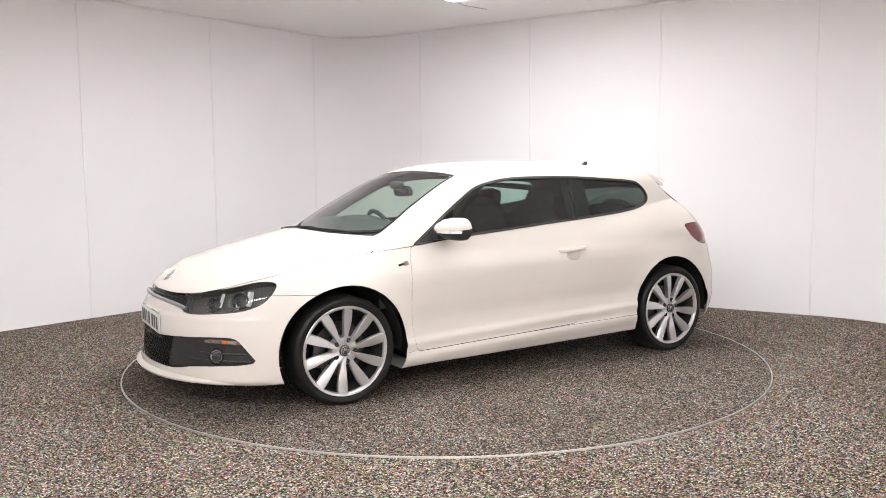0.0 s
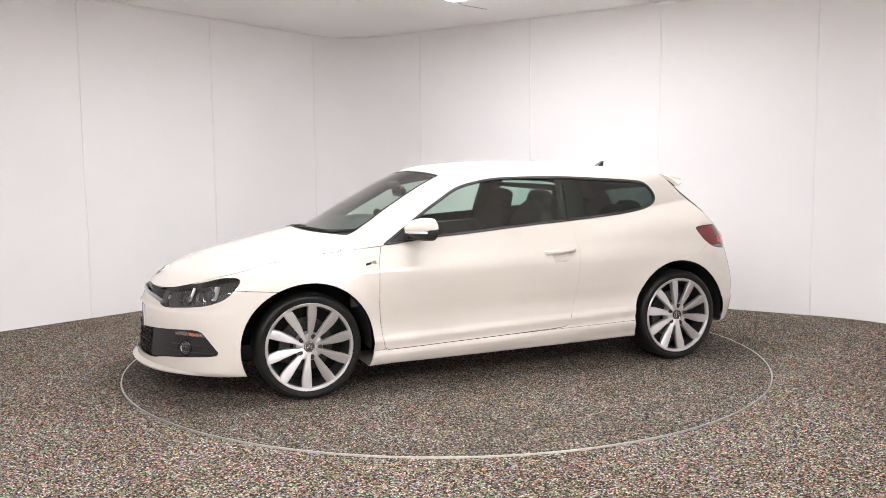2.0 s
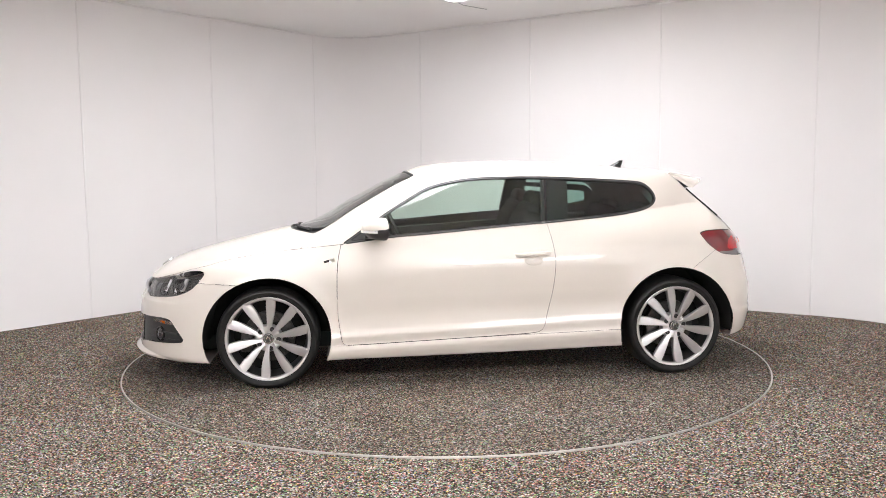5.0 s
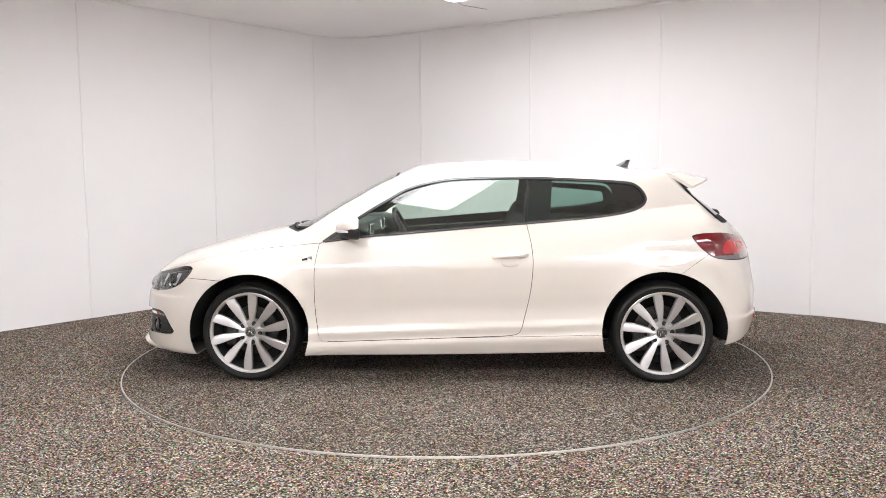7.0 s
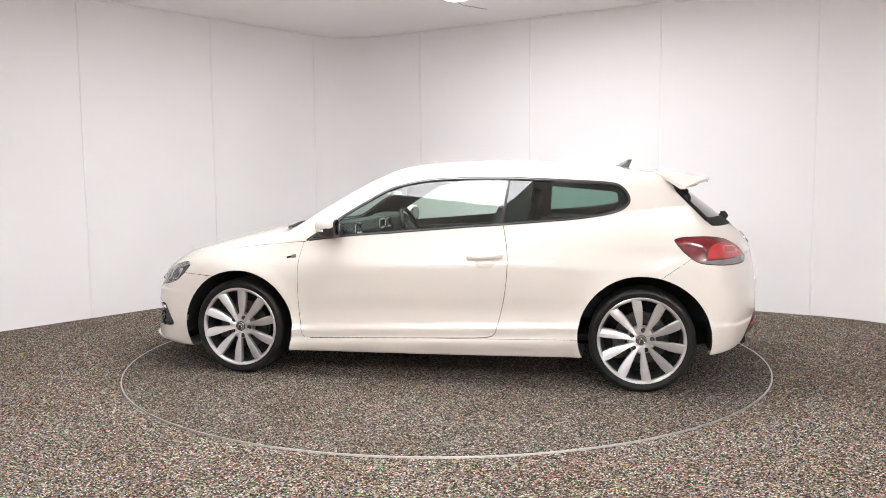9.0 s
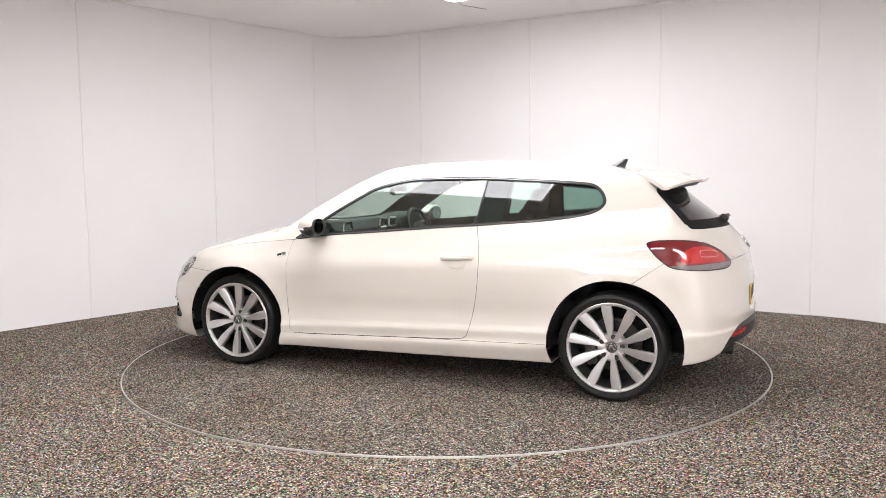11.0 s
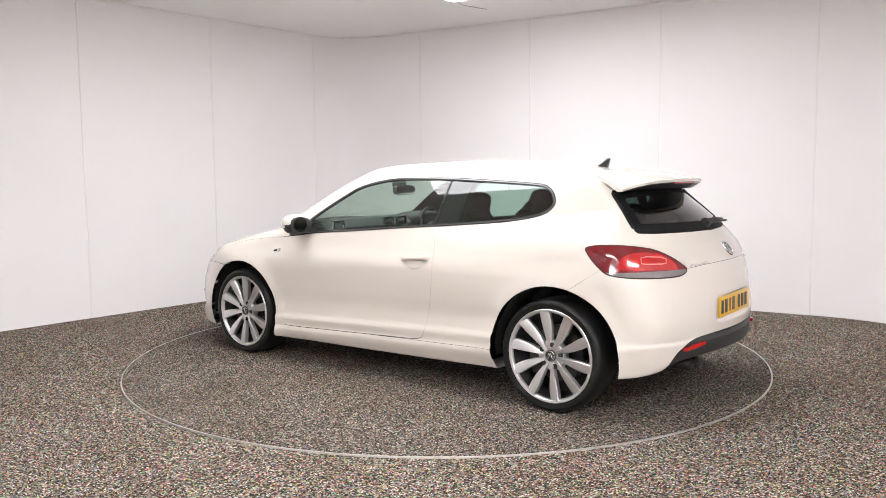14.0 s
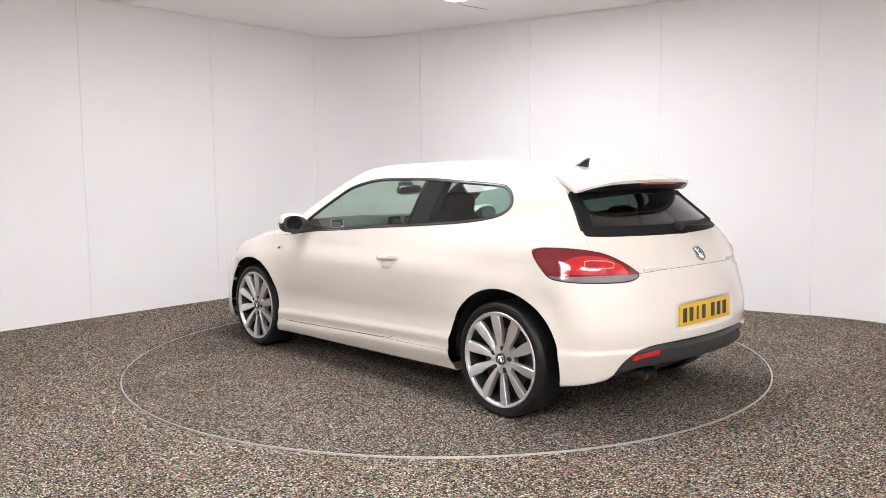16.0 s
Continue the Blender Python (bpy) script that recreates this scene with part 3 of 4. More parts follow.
def f_fender(v): return np.maximum(0.80 - v[:, 0], v[:, 2] - (0.878 - 0.085 * (v[:, 0] - 0.83)))
def f_pillar(v): return np.maximum(-0.400 - v[:, 0] - 0.10 * (v[:, 2] - 0.98), v[:, 0] + 0.463 + 0.09 * (v[:, 2] - 0.98)) * -1


sv, rest = skin(0.016)
sv, rest, _ = cut(sv, rest, -sv[:, 1])
sv, _, rest = cut(sv, rest, arches(sv))
PIECES = {}


def take(name, field, gap=0.0020):
    """Cuts a panel out of what is left of the skin, with an open joint round it."""
    global sv, rest
    sv, inner, rest = cut(sv, rest, field(sv) - gap)
    sv, PIECES[name], _ = cut(sv, inner, field(sv) + gap)


def split(name, keep, away, field):
    """Divides a piece in two along a line."""
    global sv
    s = field(sv)
    sv, PIECES[keep], PIECES[away] = cut(sv, PIECES[name], s)


take("dlo", f_dlo, 0.0)
take("screen", f_screen, 0.0005)
take("bonnet_cowl", lambda v: np.maximum(f_cowl(v), -BIG), 0.0)
take("headlamp", f_head, 0.002)
take("bonnet", f_bonnet, 0.0022)
take("grille", f_grille, 0.001)
take("intake", f_intake, 0.001)
take("tail", f_tail, 0.0035)
take("back", f_back, 0.001)
take("gate", f_gate, 0.0011)
take("diffuser", f_diff, 0.001)
take("door", f_door)
take("front", f_front, 0.0015)
take("rear", f_rear, 0.0015)
take("sill", f_sill, 0.001)
take("fender", f_fender, 0.002)
PIECES["shell"] = rest
split("dlo", "dlo_in", "dlo_trim", lambda v: f_dlo(v) + 0.017)
split("dlo_trim", "dlo_trim", "dlo_outer", lambda v: f_dlo(v) + 0.0055)
split("dlo_trim", "dlo_inner", "dlo_highlight", lambda v: f_dlo(v) + 0.0115)
split("dlo_in", "sail", "dlo_in", lambda v: 0.63 - v[:, 0] + 0.30 * (v[:, 2] - 0.9))
split("dlo_in", "door_glass", "dlo_back", lambda v: -0.445 - 0.10 * (v[:, 2] - 0.98) - v[:, 0])
split("dlo_back", "pillar", "quarter_glass", lambda v: -0.459 - 0.09 * (v[:, 2] - 0.98) - v[:, 0])
split("screen", "screen_glass", "screen_edge", lambda v: f_screen(v) + 0.022)
split("back", "back_glass", "back_edge", lambda v: f_back(v) + 0.050)
split("tail", "tail_low", "tail_red", lambda v: v[:, 2] - 0.790 + 0.02 * (0.6 - np.clip(angled(v, 140)[:, 0], 0, 0.6)))
TAIL_GLOW = rounded([(0.44, 0.80), (0.44, 0.80), (0.80, 0.792), (0.80, 0.792), (0.76, 0.84), (0.66, 0.880), (0.54, 0.885), (0.47, 0.86)])
split("tail_red", "tail_glow", "tail_red", lambda v: only(v[:, 0] < -1.3, within(angled(v, 140), TAIL_GLOW)))
split("intake", "intake_mid", "intake_side", lambda v: v[:, 1] - 0.36 + 0.25 * (0.33 - v[:, 2]))


def finish(name, piece, mat, parent, label="", offset=0.0, thick=0.004, mirrored=False, double=False):
    """Builds a piece of skin as a panel with turned-in edges; double joins both halves over the middle."""
    f = PIECES[piece]
    used, f = np.unique(f, return_inverse=True)
    f = f.reshape(-1, 3)
    v = sv[used]
    keep = (f[:, 0] != f[:, 1]) & (f[:, 1] != f[:, 2]) & (f[:, 0] != f[:, 2])
    f = f[keep]
    n = slope(np.maximum(v, [-9, 1e-4, -9]))
    n = n / np.linalg.norm(n, axis=1)[:, None]
    v = v + n * offset
    if thick:
        e = np.concatenate([f[:, [0, 1]], f[:, [1, 2]], f[:, [2, 0]]])
        key = np.sort(e, 1)
        _, first, count = np.unique(key, axis=0, return_index=True, return_counts=True)
        rim = e[first[count == 1]]
        rim = rim[~((v[rim[:, 0], 1] < 1e-3) & (v[rim[:, 1], 1] < 1e-3))]
        base = len(v)
        ids = np.unique(rim)
        back = {int(i): base + k for k, i in enumerate(ids)}
        v = np.concatenate([v, v[ids] - n[ids] * thick])
        n = np.concatenate([n, n[ids]])
        sk = [(b, a, back[int(a)]) for a, b in rim] + [(b, back[int(a)], back[int(b)]) for a, b in rim]
        f = np.concatenate([f, np.array(sk)]) if len(sk) else f
    if mirrored:
        v, n, f = v * [1, -1, 1], n * [1, -1, 1], f[:, [0, 2, 1]]
    if double:
        k = len(v)
        v, n, f = np.concatenate([v, v * [1, -1, 1]]), np.concatenate([n, n * [1, -1, 1]]), np.concatenate([f, f[:, [0, 2, 1]] + k])
        on = np.abs(n[:, 1]) * (np.abs(v[:, 1]) < 2e-3)
        n[np.abs(v[:, 1]) < 2e-3, 1] = 0
    return mesh_object(name, v, f, mat, parent, label, normals=n)


bonnet = finish("bonnet", "bonnet", PAINT, car, double=True)
finish("roof_and_body_sides", "shell", PAINT, car, double=True, thick=0.006)
front_bumper = finish("front_bumper", "front", PAINT, car, double=True)
rear_bumper = finish("rear_bumper", "rear", PAINT, car, double=True)
tailgate = finish("tailgate", "gate", PAINT, car, double=True)
windscreen = finish("windscreen", "screen_glass", GLASS, car, "green-tinted windscreen", double=True, thick=0.0)
finish("windscreen_edge", "screen_edge", FRIT, windscreen, "black glazed edge band", double=True)
finish("scuttle_panel", "bonnet_cowl", DARK, car, "black plastic scuttle below the windscreen", offset=-0.012, double=True)
rear_window = finish("rear_window", "back_glass", GLASS_BACK, tailgate, "dark tinted rear window", double=True, thick=0.0)
finish("window_edge", "back_edge", FRIT, tailgate, "black glazed edge band", double=True)
finish("rear_diffuser", "diffuser", DARK, rear_bumper, "black plastic lower bumper", offset=-0.010, double=True)
grille = finish("grille", "grille", DARK, car, "black slim upper grille", offset=-0.03, double=True)
intake = finish("lower_intake", "intake_mid", DARK, front_bumper, "black honeycomb lower air intake", offset=-0.055, double=True)
doors = []
for far in (False, True):
    finish("wing", "fender", PAINT, car, mirrored=far)
    door = finish("door", "door", PAINT, car, mirrored=far)
    doors.append(door)
    finish("sill_skirt", "sill", PAINT, car, mirrored=far)
    finish("window_trim", "dlo_outer", FRIT, car, "matt black window surround", offset=0.002, mirrored=far)
    finish("window_seal", "dlo_inner", FRIT, car, "matt black rubber window seal", offset=0.002, mirrored=far)
    # the surround's highlight, built as a thin grey band
    finish("window_highlight", "dlo_highlight", TRIM_HIGHLIGHT, car, "thin satin grey line painted as the highlight of the window surround", offset=0.004, mirrored=far)
    finish("mirror_triangle", "sail", DARK, door, "black plastic corner cover", mirrored=far)
    finish("door_window", "door_glass", GLASS, door, "green-tinted side window", offset=-0.004, mirrored=far, thick=0.0)
    finish("pillar_cover", "pillar", TRIM, door, "gloss black pillar cover", offset=-0.001, mirrored=far)
    finish("quarter_window", "quarter_glass", GLASS_REAR, car, "dark tinted quarter window", offset=-0.004, mirrored=far, thick=0.0)
    finish("intake_surround", "intake_side", DARK, front_bumper, "black plastic lamp surround", offset=-0.022, mirrored=far)
    lamp = finish("headlamp", "headlamp", DARK, car, "black-bezel headlamp behind clear cover", offset=-0.045, thick=0.0, mirrored=far)
    finish("lens", "headlamp", LENS, lamp, "clear plastic lamp cover", thick=0.03, mirrored=far)
    rear_lamp = finish("tail_lamp", "tail_red", LAMP_RED_DARK, car, "deep red wraparound tail lamp", thick=0.02, mirrored=far)
    finish("lit_zone", "tail_glow", LAMP_RED, rear_lamp, "bright red reflector zone", mirrored=far)
    finish("clear_strip", "tail_low", SMOKE, rear_lamp, "smoked clear lower strip", thick=0.02, mirrored=far)


# ---- the car's inner structure ----
def inner_shell():
    """The dark lining behind the panels, open at the windows and wheels."""
    v, f = skin(0.04)
    v, f, _ = cut(v, f, -v[:, 1])
    for field, wide in ((arches, 0.12), (f_dlo, -0.012), (f_screen, -0.02), (f_back, -0.015), (f_intake, 0.02), (f_grille, 0.02), (f_head, 0.02)):
        v, _, f = cut(v, f, field(v) - wide)
    n = slope(np.maximum(v, [-9, 1e-4, -9]))
    n = n / np.linalg.norm(n, axis=1)[:, None]
    v = v - n * 0.013
    v[:, 1] = np.maximum(v[:, 1], 0)
    used, f = np.unique(f, return_inverse=True)
    f, v, n = f.reshape(-1, 3), v[used], n[used]
    k = len(v)
    v, n, f = np.concatenate([v, v * [1, -1, 1]]), np.concatenate([n, n * [1, -1, 1]]), np.concatenate([f, f[:, [0, 2, 1]] + k])
    return mesh_object("inner_lining", v, f, UNDER, car, "black inner lining and underbody")


inner_shell()
for sx in (1, -1):
    for sy in (1, -1):
        bm = bmesh.new()
        rows = []
        for y in (0.40, 0.60, 0.815):
            rows.append([bm.verts.new((sx * 1.298 + 0.392 * math.cos(a), sy * y, 0.32 + 0.379 * math.sin(a))) for a in [math.radians(-9 + 198 * k / 28) for k in range(29)]])
        for a, b in zip(rows, rows[1:]):
            for k in range(28):
                bm.faces.new((a[k], a[k + 1], b[k + 1], b[k]))
        bm.faces.new(rows[0])
        part("wheel_arch_liner", bm, UNDER, car, "black felt wheel arch liner")


# ---- wheels ----
def spoke_mesh():
    bm = bmesh.new()
    rows = []
    for k in range(9):
        t = k / 8
        r = 0.040 + 0.212 * t
        w = float(curve(np.array([t]), [0, 0.15, 0.45, 0.78, 1.0], [0.0125, 0.0135, 0.0220, 0.0280, 0.0265])[0])
        h = float(curve(np.array([t]), [0, 0.2, 0.6, 1.0], [0.012, 0.016, 0.024, 0.030])[0])
        lean = 0.004 * math.sin(math.pi * t)
        ring = [(-w, h - 0.030), (-w, h - 0.001), (-w * 0.88, h + 0.003), (-w * 0.4, h + 0.002), (w * 0.2, h), (w * 0.8, h - 0.005), (w, h - 0.010), (w, h - 0.034)]
        rows.append([bm.verts.new((x + lean, r, z)) for x, z in ring])
    for a, b in zip(rows, rows[1:]):
        for k in range(len(a) - 1):
            bm.faces.new((a[k], a[k + 1], b[k + 1], b[k]))
    bmesh.ops.recalc_face_normals(bm, faces=bm.faces[:])
    me = bpy.data.meshes.new("spoke")
    bm.to_mesh(me)
    bm.free()
    me.materials.append(ALLOY)
    me.polygons.foreach_set("use_smooth", [True] * len(me.polygons))
    me.set_sharp_from_angle(angle=radians(24))
    return me


SPOKE = spoke_mesh()
TYRE_RINGS = [(0.245, -0.10), (0.262, -0.112), (0.290, -0.116), (0.304, -0.106), (0.311, -0.085), (0.312, 0.0), (0.311, 0.085), (0.304, 0.104),
              (0.296, 0.112), (0.284, 0.1155), (0.282, 0.1145), (0.272, 0.1145), (0.262, 0.112), (0.2575, 0.108), (0.252, 0.098)]


def wheel(x, side, turn, name="wheel"):
    w = new(name)
    w.parent = car
    w["label"] = "silver ten-spoke alloy wheel with low black tyre"
    # local z points outwards
    w.matrix_basis = Matrix.Translation((x, side * 0.752, WHEEL_Z)) @ (pose(0, 0, 0, -90) if side > 0 else pose(0, 0, 0, 90)) @ pose(0, 0, 0, 0, 0, turn)
    bm = bmesh.new()
    lathe(bm, TYRE_RINGS, 96)
    part("tyre", bm, RUBBER, w, "low-profile black tyre")
    bm = bmesh.new()
    lathe(bm, [(0.2575, 0.107), (0.2580, 0.112), (0.2550, 0.1150), (0.2440, 0.1130), (0.2390, 0.107), (0.2370, 0.094)], 96)
    rim = part("rim", bm, ALLOY, w, "bright rim lip")
    bm = bmesh.new()
    lathe(bm, [(0.2370, 0.094), (0.232, 0.07), (0.228, 0.03), (0.222, -0.02), (0.225, -0.10)], 72)
    part("barrel", bm, BARREL, w, "grey inner rim")
    bm = bmesh.new()
    lathe(bm, [(0.001, 0.088), (0.040, 0.090), (0.056, 0.094), (0.076, 0.092), (0.084, 0.080), (0.085, 0.045)], 40)
    part("hub", bm, ALLOY, w)
    bm = bmesh.new()
    lathe(bm, [(0.001, 0.1035), (0.026, 0.1025), (0.031, 0.099), (0.0325, 0.092)], 32)
    cap = part("hub_cap", bm, BARREL, w, "grey cap with chrome emblem")
    bm = bmesh.new()
    lathe(bm, [(0.0235, 0.1025), (0.0245, 0.1048), (0.0275, 0.1048), (0.0285, 0.1015)], 32)
    for a, b in (((-0.014, 0.014), (-0.005, -0.016)), ((-0.005, -0.016), (0.0, 0.0)), ((0.0, 0.0), (0.005, -0.016)), ((0.005, -0.016), (0.014, 0.014))):
        tube(bm, [(*a, 0.1045), (*b, 0.1045)], 0.0036, 6)
    part("emblem", bm, CHROME, cap, "chrome ring emblem")
    for k in range(10):
        o = new("spoke", SPOKE)
        o.parent = w
        o.matrix_basis = pose(0, 0, 0.082, 0, 0, 36 * k)
    for k in range(5):
        bm = bmesh.new()
        lathe(bm, [(0.001, 0.0955), (0.008, 0.0955), (0.0085, 0.0975), (0.0140, 0.0975), (0.0150, 0.088)], 12, pose(0, 0, 0, 0, 0, 72 * k + 18) @ pose(0, 0.062, 0))
        part("wheel_bolt", bm, DARK, w, "black bolt cap")
    bm = bmesh.new()
    lathe(bm, [(0.001, 0.020), (0.07, 0.030), (0.08, 0.012), (0.156, 0.012), (0.158, -0.012), (0.08, -0.014)], 56)
    part("brake_disc", bm, IRON, w, "grey iron brake disc")
    bm = bmesh.new()
    lathe(bm, [(0.16, 0.0), (0.23, 0.0)], 40, pose(0, 0, -0.03))
    part("brake_shield", bm, UNDER, w, "dark shield behind the disc")
    bm = bmesh.new()
    box(bm, (0.07, 0.15, 0.06), pose(0.135, 0.03, 0.012), 0.015)
    part("brake_caliper", bm, IRON, w)
    return w


wheel(WHEEL_X, 1, -5)
wheel(-WHEEL_X, 1, 8)
wheel(WHEEL_X, -1, 0)
wheel(-WHEEL_X, -1, 12)


# ---- points on the skin ----
def solve(make, a, b):
    for _ in range(40):
        m = (a + b) / 2
        if body(np.array([make(m)]))[0] < 0:
            a = m
        else:
            b = m
    return Vector(make((a + b) / 2))


def on_side(x, z): return solve(lambda y: (x, y, z), 0.3, 1.2)
def on_top(x, y): return solve(lambda z: (x, y, z), 0.6, 1.6)
def on_front(y, z): return solve(lambda x: (x, y, z), 1.2, 2.5)
def on_rear(y, z): return solve(lambda x: (x, y, z), -1.2, -2.5)


def stand(p, along, lift=0.0):
    """A frame on the skin: z outwards, x as near as can be to along."""
    n = Vector(slope(np.array([tuple(p)]))[0]).normalized()
    x = (Vector(along) - n * n.dot(Vector(along))).normalized()
    y = n.cross(x)
    m = Matrix((x, y, n)).transposed().to_4x4()
    m.translation = Vector(p) + n * lift
    return m


FLIP = Matrix.Diagonal((1, -1, 1, 1))


def soft_block(bm, half, m=None, e1=0.5, e2=0.5, rows=12, cols=24):
    """A cushion-like superellipsoid."""
    m = m or Matrix()
    pw = lambda c, e: math.copysign(abs(c) ** e, c)
    grid = []
    for i in range(1, rows):
        a = -math.pi / 2 + math.pi * i / rows
        grid.append([bm.verts.new(m @ Vector((half[0] * pw(math.cos(a), e1) * pw(math.cos(2 * math.pi * k / cols), e2),
                                              half[1] * pw(math.cos(a), e1) * pw(math.sin(2 * math.pi * k / cols), e2),
                                              half[2] * pw(math.sin(a), e1)))) for k in range(cols)])
    low, high = bm.verts.new(m @ Vector((0, 0, -half[2]))), bm.verts.new(m @ Vector((0, 0, half[2])))
    for a, b in zip(grid, grid[1:]):
        for k in range(cols):
            j = (k + 1) % cols
            bm.faces.new((a[k], a[j], b[j], b[k]))
    for k in range(cols):
        j = (k + 1) % cols
        bm.faces.new((low, grid[0][j], grid[0][k]))
        bm.faces.new((high, grid[-1][k], grid[-1][j]))
    return bm


def ribbon(bm, sections):
    """Joins equal rings of points into a closed skin."""
    rows = [[bm.verts.new(p) for p in s] for s in sections]
    n = len(rows[0])
    for a, b in zip(rows, rows[1:]):
        for k in range(n):
            j = (k + 1) % n
            bm.faces.new((a[k], a[j], b[j], b[k]))
    bm.faces.new(rows[0][::-1])
    bm.faces.new(rows[-1])
    return bm


# ---- tailgate spoiler, wiper and badges ----
def spoiler():
    """A thin painted visor over the rear window, with a black plastic underside."""
    bm, under, rows, low_rows = bmesh.new(), bmesh.new(), [], []
    for k in range(33):
        y = -0.512 + 1.024 * k / 32
        u = abs(y) / 0.512
        root = on_top(-1.36, y)
        low = on_rear(y, 1.208 - 0.012 * u * u)
        tip = Vector((-1.725 + 0.150 * u ** 2.6 + 0.03 * u ** 12, y * 1.01, 1.262 - 0.018 * u * u - 0.034 * u ** 8))
        mid = root.lerp(tip, 0.5) + Vector((0, 0, 0.010))
        edge = tip + Vector((0.006, 0, -0.016))
        lip = tip + Vector((0.030, 0, -0.015))
        rows.append([root + Vector((0, 0, -0.010)), root + Vector((-0.01, 0, 0.004)), mid, tip + Vector((0.02, 0, 0.004)), tip, edge, lip, mid + Vector((0, 0, -0.024))])
        if u < 0.96:
            foot = low + Vector((-0.004, 0, -0.006))
            low_rows.append([lip + Vector((0.004, 0, 0.003)), lip.lerp(foot, 0.45) + Vector((-0.006, 0, -0.012 * (1 - u ** 6))), foot, foot + Vector((0.03, 0, 0.01)), mid + Vector((0, 0, -0.02))])
    ribbon(bm, rows)
    ribbon(under, low_rows)
    s = part("spoiler", bm, PAINT, tailgate, "body-coloured roof spoiler")
    part("underside", under, DARK, s, "black plastic spoiler underside")
    bm = bmesh.new()
    line = []
    for k in range(13):
        y = -0.17 + 0.34 * k / 12
        u = abs(y) / 0.512
        line.append(Vector((-1.725 + 0.150 * u ** 2.6, y, 1.262 - 0.018 * u * u)) + Vector((0.010, 0, -0.018)))
    ribbon(bm, [[p, p + Vector((0.003, 0, -0.008)), p + Vector((0.009, 0, -0.008)), p + Vector((0.009, 0, 0.0))] for p in line])
    part("brake_light", bm, LAMP_RED_LIGHT, s, "slim red high-level brake lamp")


spoiler()
for side in (1, -1):
    bm = bmesh.new()
    edge = rounded([(0.522, 1.186), (0.548, 1.135), (0.600, 1.056), (0.640, 0.992)], 5, closed=False)
    tube(bm, [(on_rear(y, z).x - 0.001, side * (y + 0.003), z) for y, z in edge], 0.008, 8)
    part("window_seal", bm, FRIT, tailgate, "black rubber edge beside the rear window")


def rear_wiper():
    bm = bmesh.new()
    p = on_rear(0.0, 1.0)
    m = stand(p, (0, 1, 0), 0.012)
    soft_block(bm, (0.035, 0.028, 0.022), m, 0.7, 0.8)
    tube(bm, [m @ Vector((0, 0, 0.012)), m @ Vector((-0.12, 0.004, 0.022)), m @ Vector((-0.26, 0.0, 0.012))], 0.009, 8, [0.014, 0.010, 0.006])
    box(bm, (0.30, 0.010, 0.010), m @ pose(-0.17, 0.012, 0.006), 0.002)
    part("rear_wiper", bm, DARK, tailgate, "black rear wiper arm and blade")


rear_wiper()


def emblem(p, along, radius, parent, label):
    bm = bmesh.new()
    m = stand(p, along, 0.004)
    lathe(bm, [(radius * 0.80, -0.002), (radius * 0.84, 0.004), (radius * 0.96, 0.004), (radius, -0.003)], 40, m)
    for a, b in (((-0.5, 0.62), (-0.2, -0.68)), ((-0.2, -0.68), (0, 0.0)), ((0, 0.0), (0.2, -0.68)), ((0.2, -0.68), (0.5, 0.62)), ((-0.24, 0.76), (0, 0.14)), ((0, 0.14), (0.24, 0.76))):
        tube(bm, [m @ Vector((a[0] * radius, a[1] * radius, 0.003)), m @ Vector((b[0] * radius, b[1] * radius, 0.003))], radius * 0.075, 6)
    part("emblem", bm, BRIGHT, parent, label)
    bm = bmesh.new()
    lathe(bm, [(0.001, 0.0015), (radius * 0.84, 0.0015), (radius * 0.86, -0.004)], 32, m)
    part("emblem_field", bm, BARREL, parent, "grey badge field")


emblem(on_rear(0.0, 0.864), (0, -1, 0), 0.046, tailgate, "chrome round badge")
emblem(on_top(2.045, 0.0), (0, 1, 0), 0.047, bonnet, "chrome round badge on the bonnet nose")


def bars(name, parent, mat, spans, surface, along, height, depth, label):
    """Plain raised bars for small lettering."""
    for a, z, w in spans:
        bm = bmesh.new()
        box(bm, (w, height, depth), stand(surface(a, z), along, depth * 0.3), 0.0008, 1)
        part(name, bm, mat, parent, label)


bars("letter_bar", tailgate, CHROME, [(0.448 - 0.0195 * k, 0.806 + 0.0008 * k, 0.013) for k in range(8)], on_rear, (0, -1, 0), 0.012, 0.004, "small chrome lettering bar")
bars("letter_bar", tailgate, CHROME, [(-0.285 - 0.024 * k, 0.812, 0.016) for k in range(5)], on_rear, (0, -1, 0), 0.013, 0.004, "small chrome lettering bar")
bm = bmesh.new()
soft_block(bm, (0.020, 0.016, 0.006), stand(on_rear(-0.405, 0.800), (0, -1, 0), 0.002))
part("badge", bm, CHROME, tailgate, "small chrome badge")


# ---- number plates ----
def plate(m, parent, mat, label):
    bm = bmesh.new()
    box(bm, (0.520, 0.111, 0.006), m, 0.002)
    p = part("number_plate", bm, mat, parent, label)
    for k in range(7):
        x = -0.205 + 0.062 * k + (0.032 if k > 3 else 0)
        bm = bmesh.new()
        box(bm, (0.036 if k not in (2,) else 0.016, 0.074, 0.002), m @ pose(x - 0.005, 0, 0.0038))
        part("character_bar", bm, INK, p, "black bar")
    return p


def plate_frame(p, along, lift):
    n = Vector((p.x, 0, 0)).normalized()
    tilt = Vector(slope(np.array([tuple(p)]))[0]).normalized()
    n = Vector((tilt.x, 0, tilt.z * 0.6)).normalized()
    x = Vector(along)
    m = Matrix((x, n.cross(x), n)).transposed().to_4x4()
    m.translation = p + n * lift
    return m


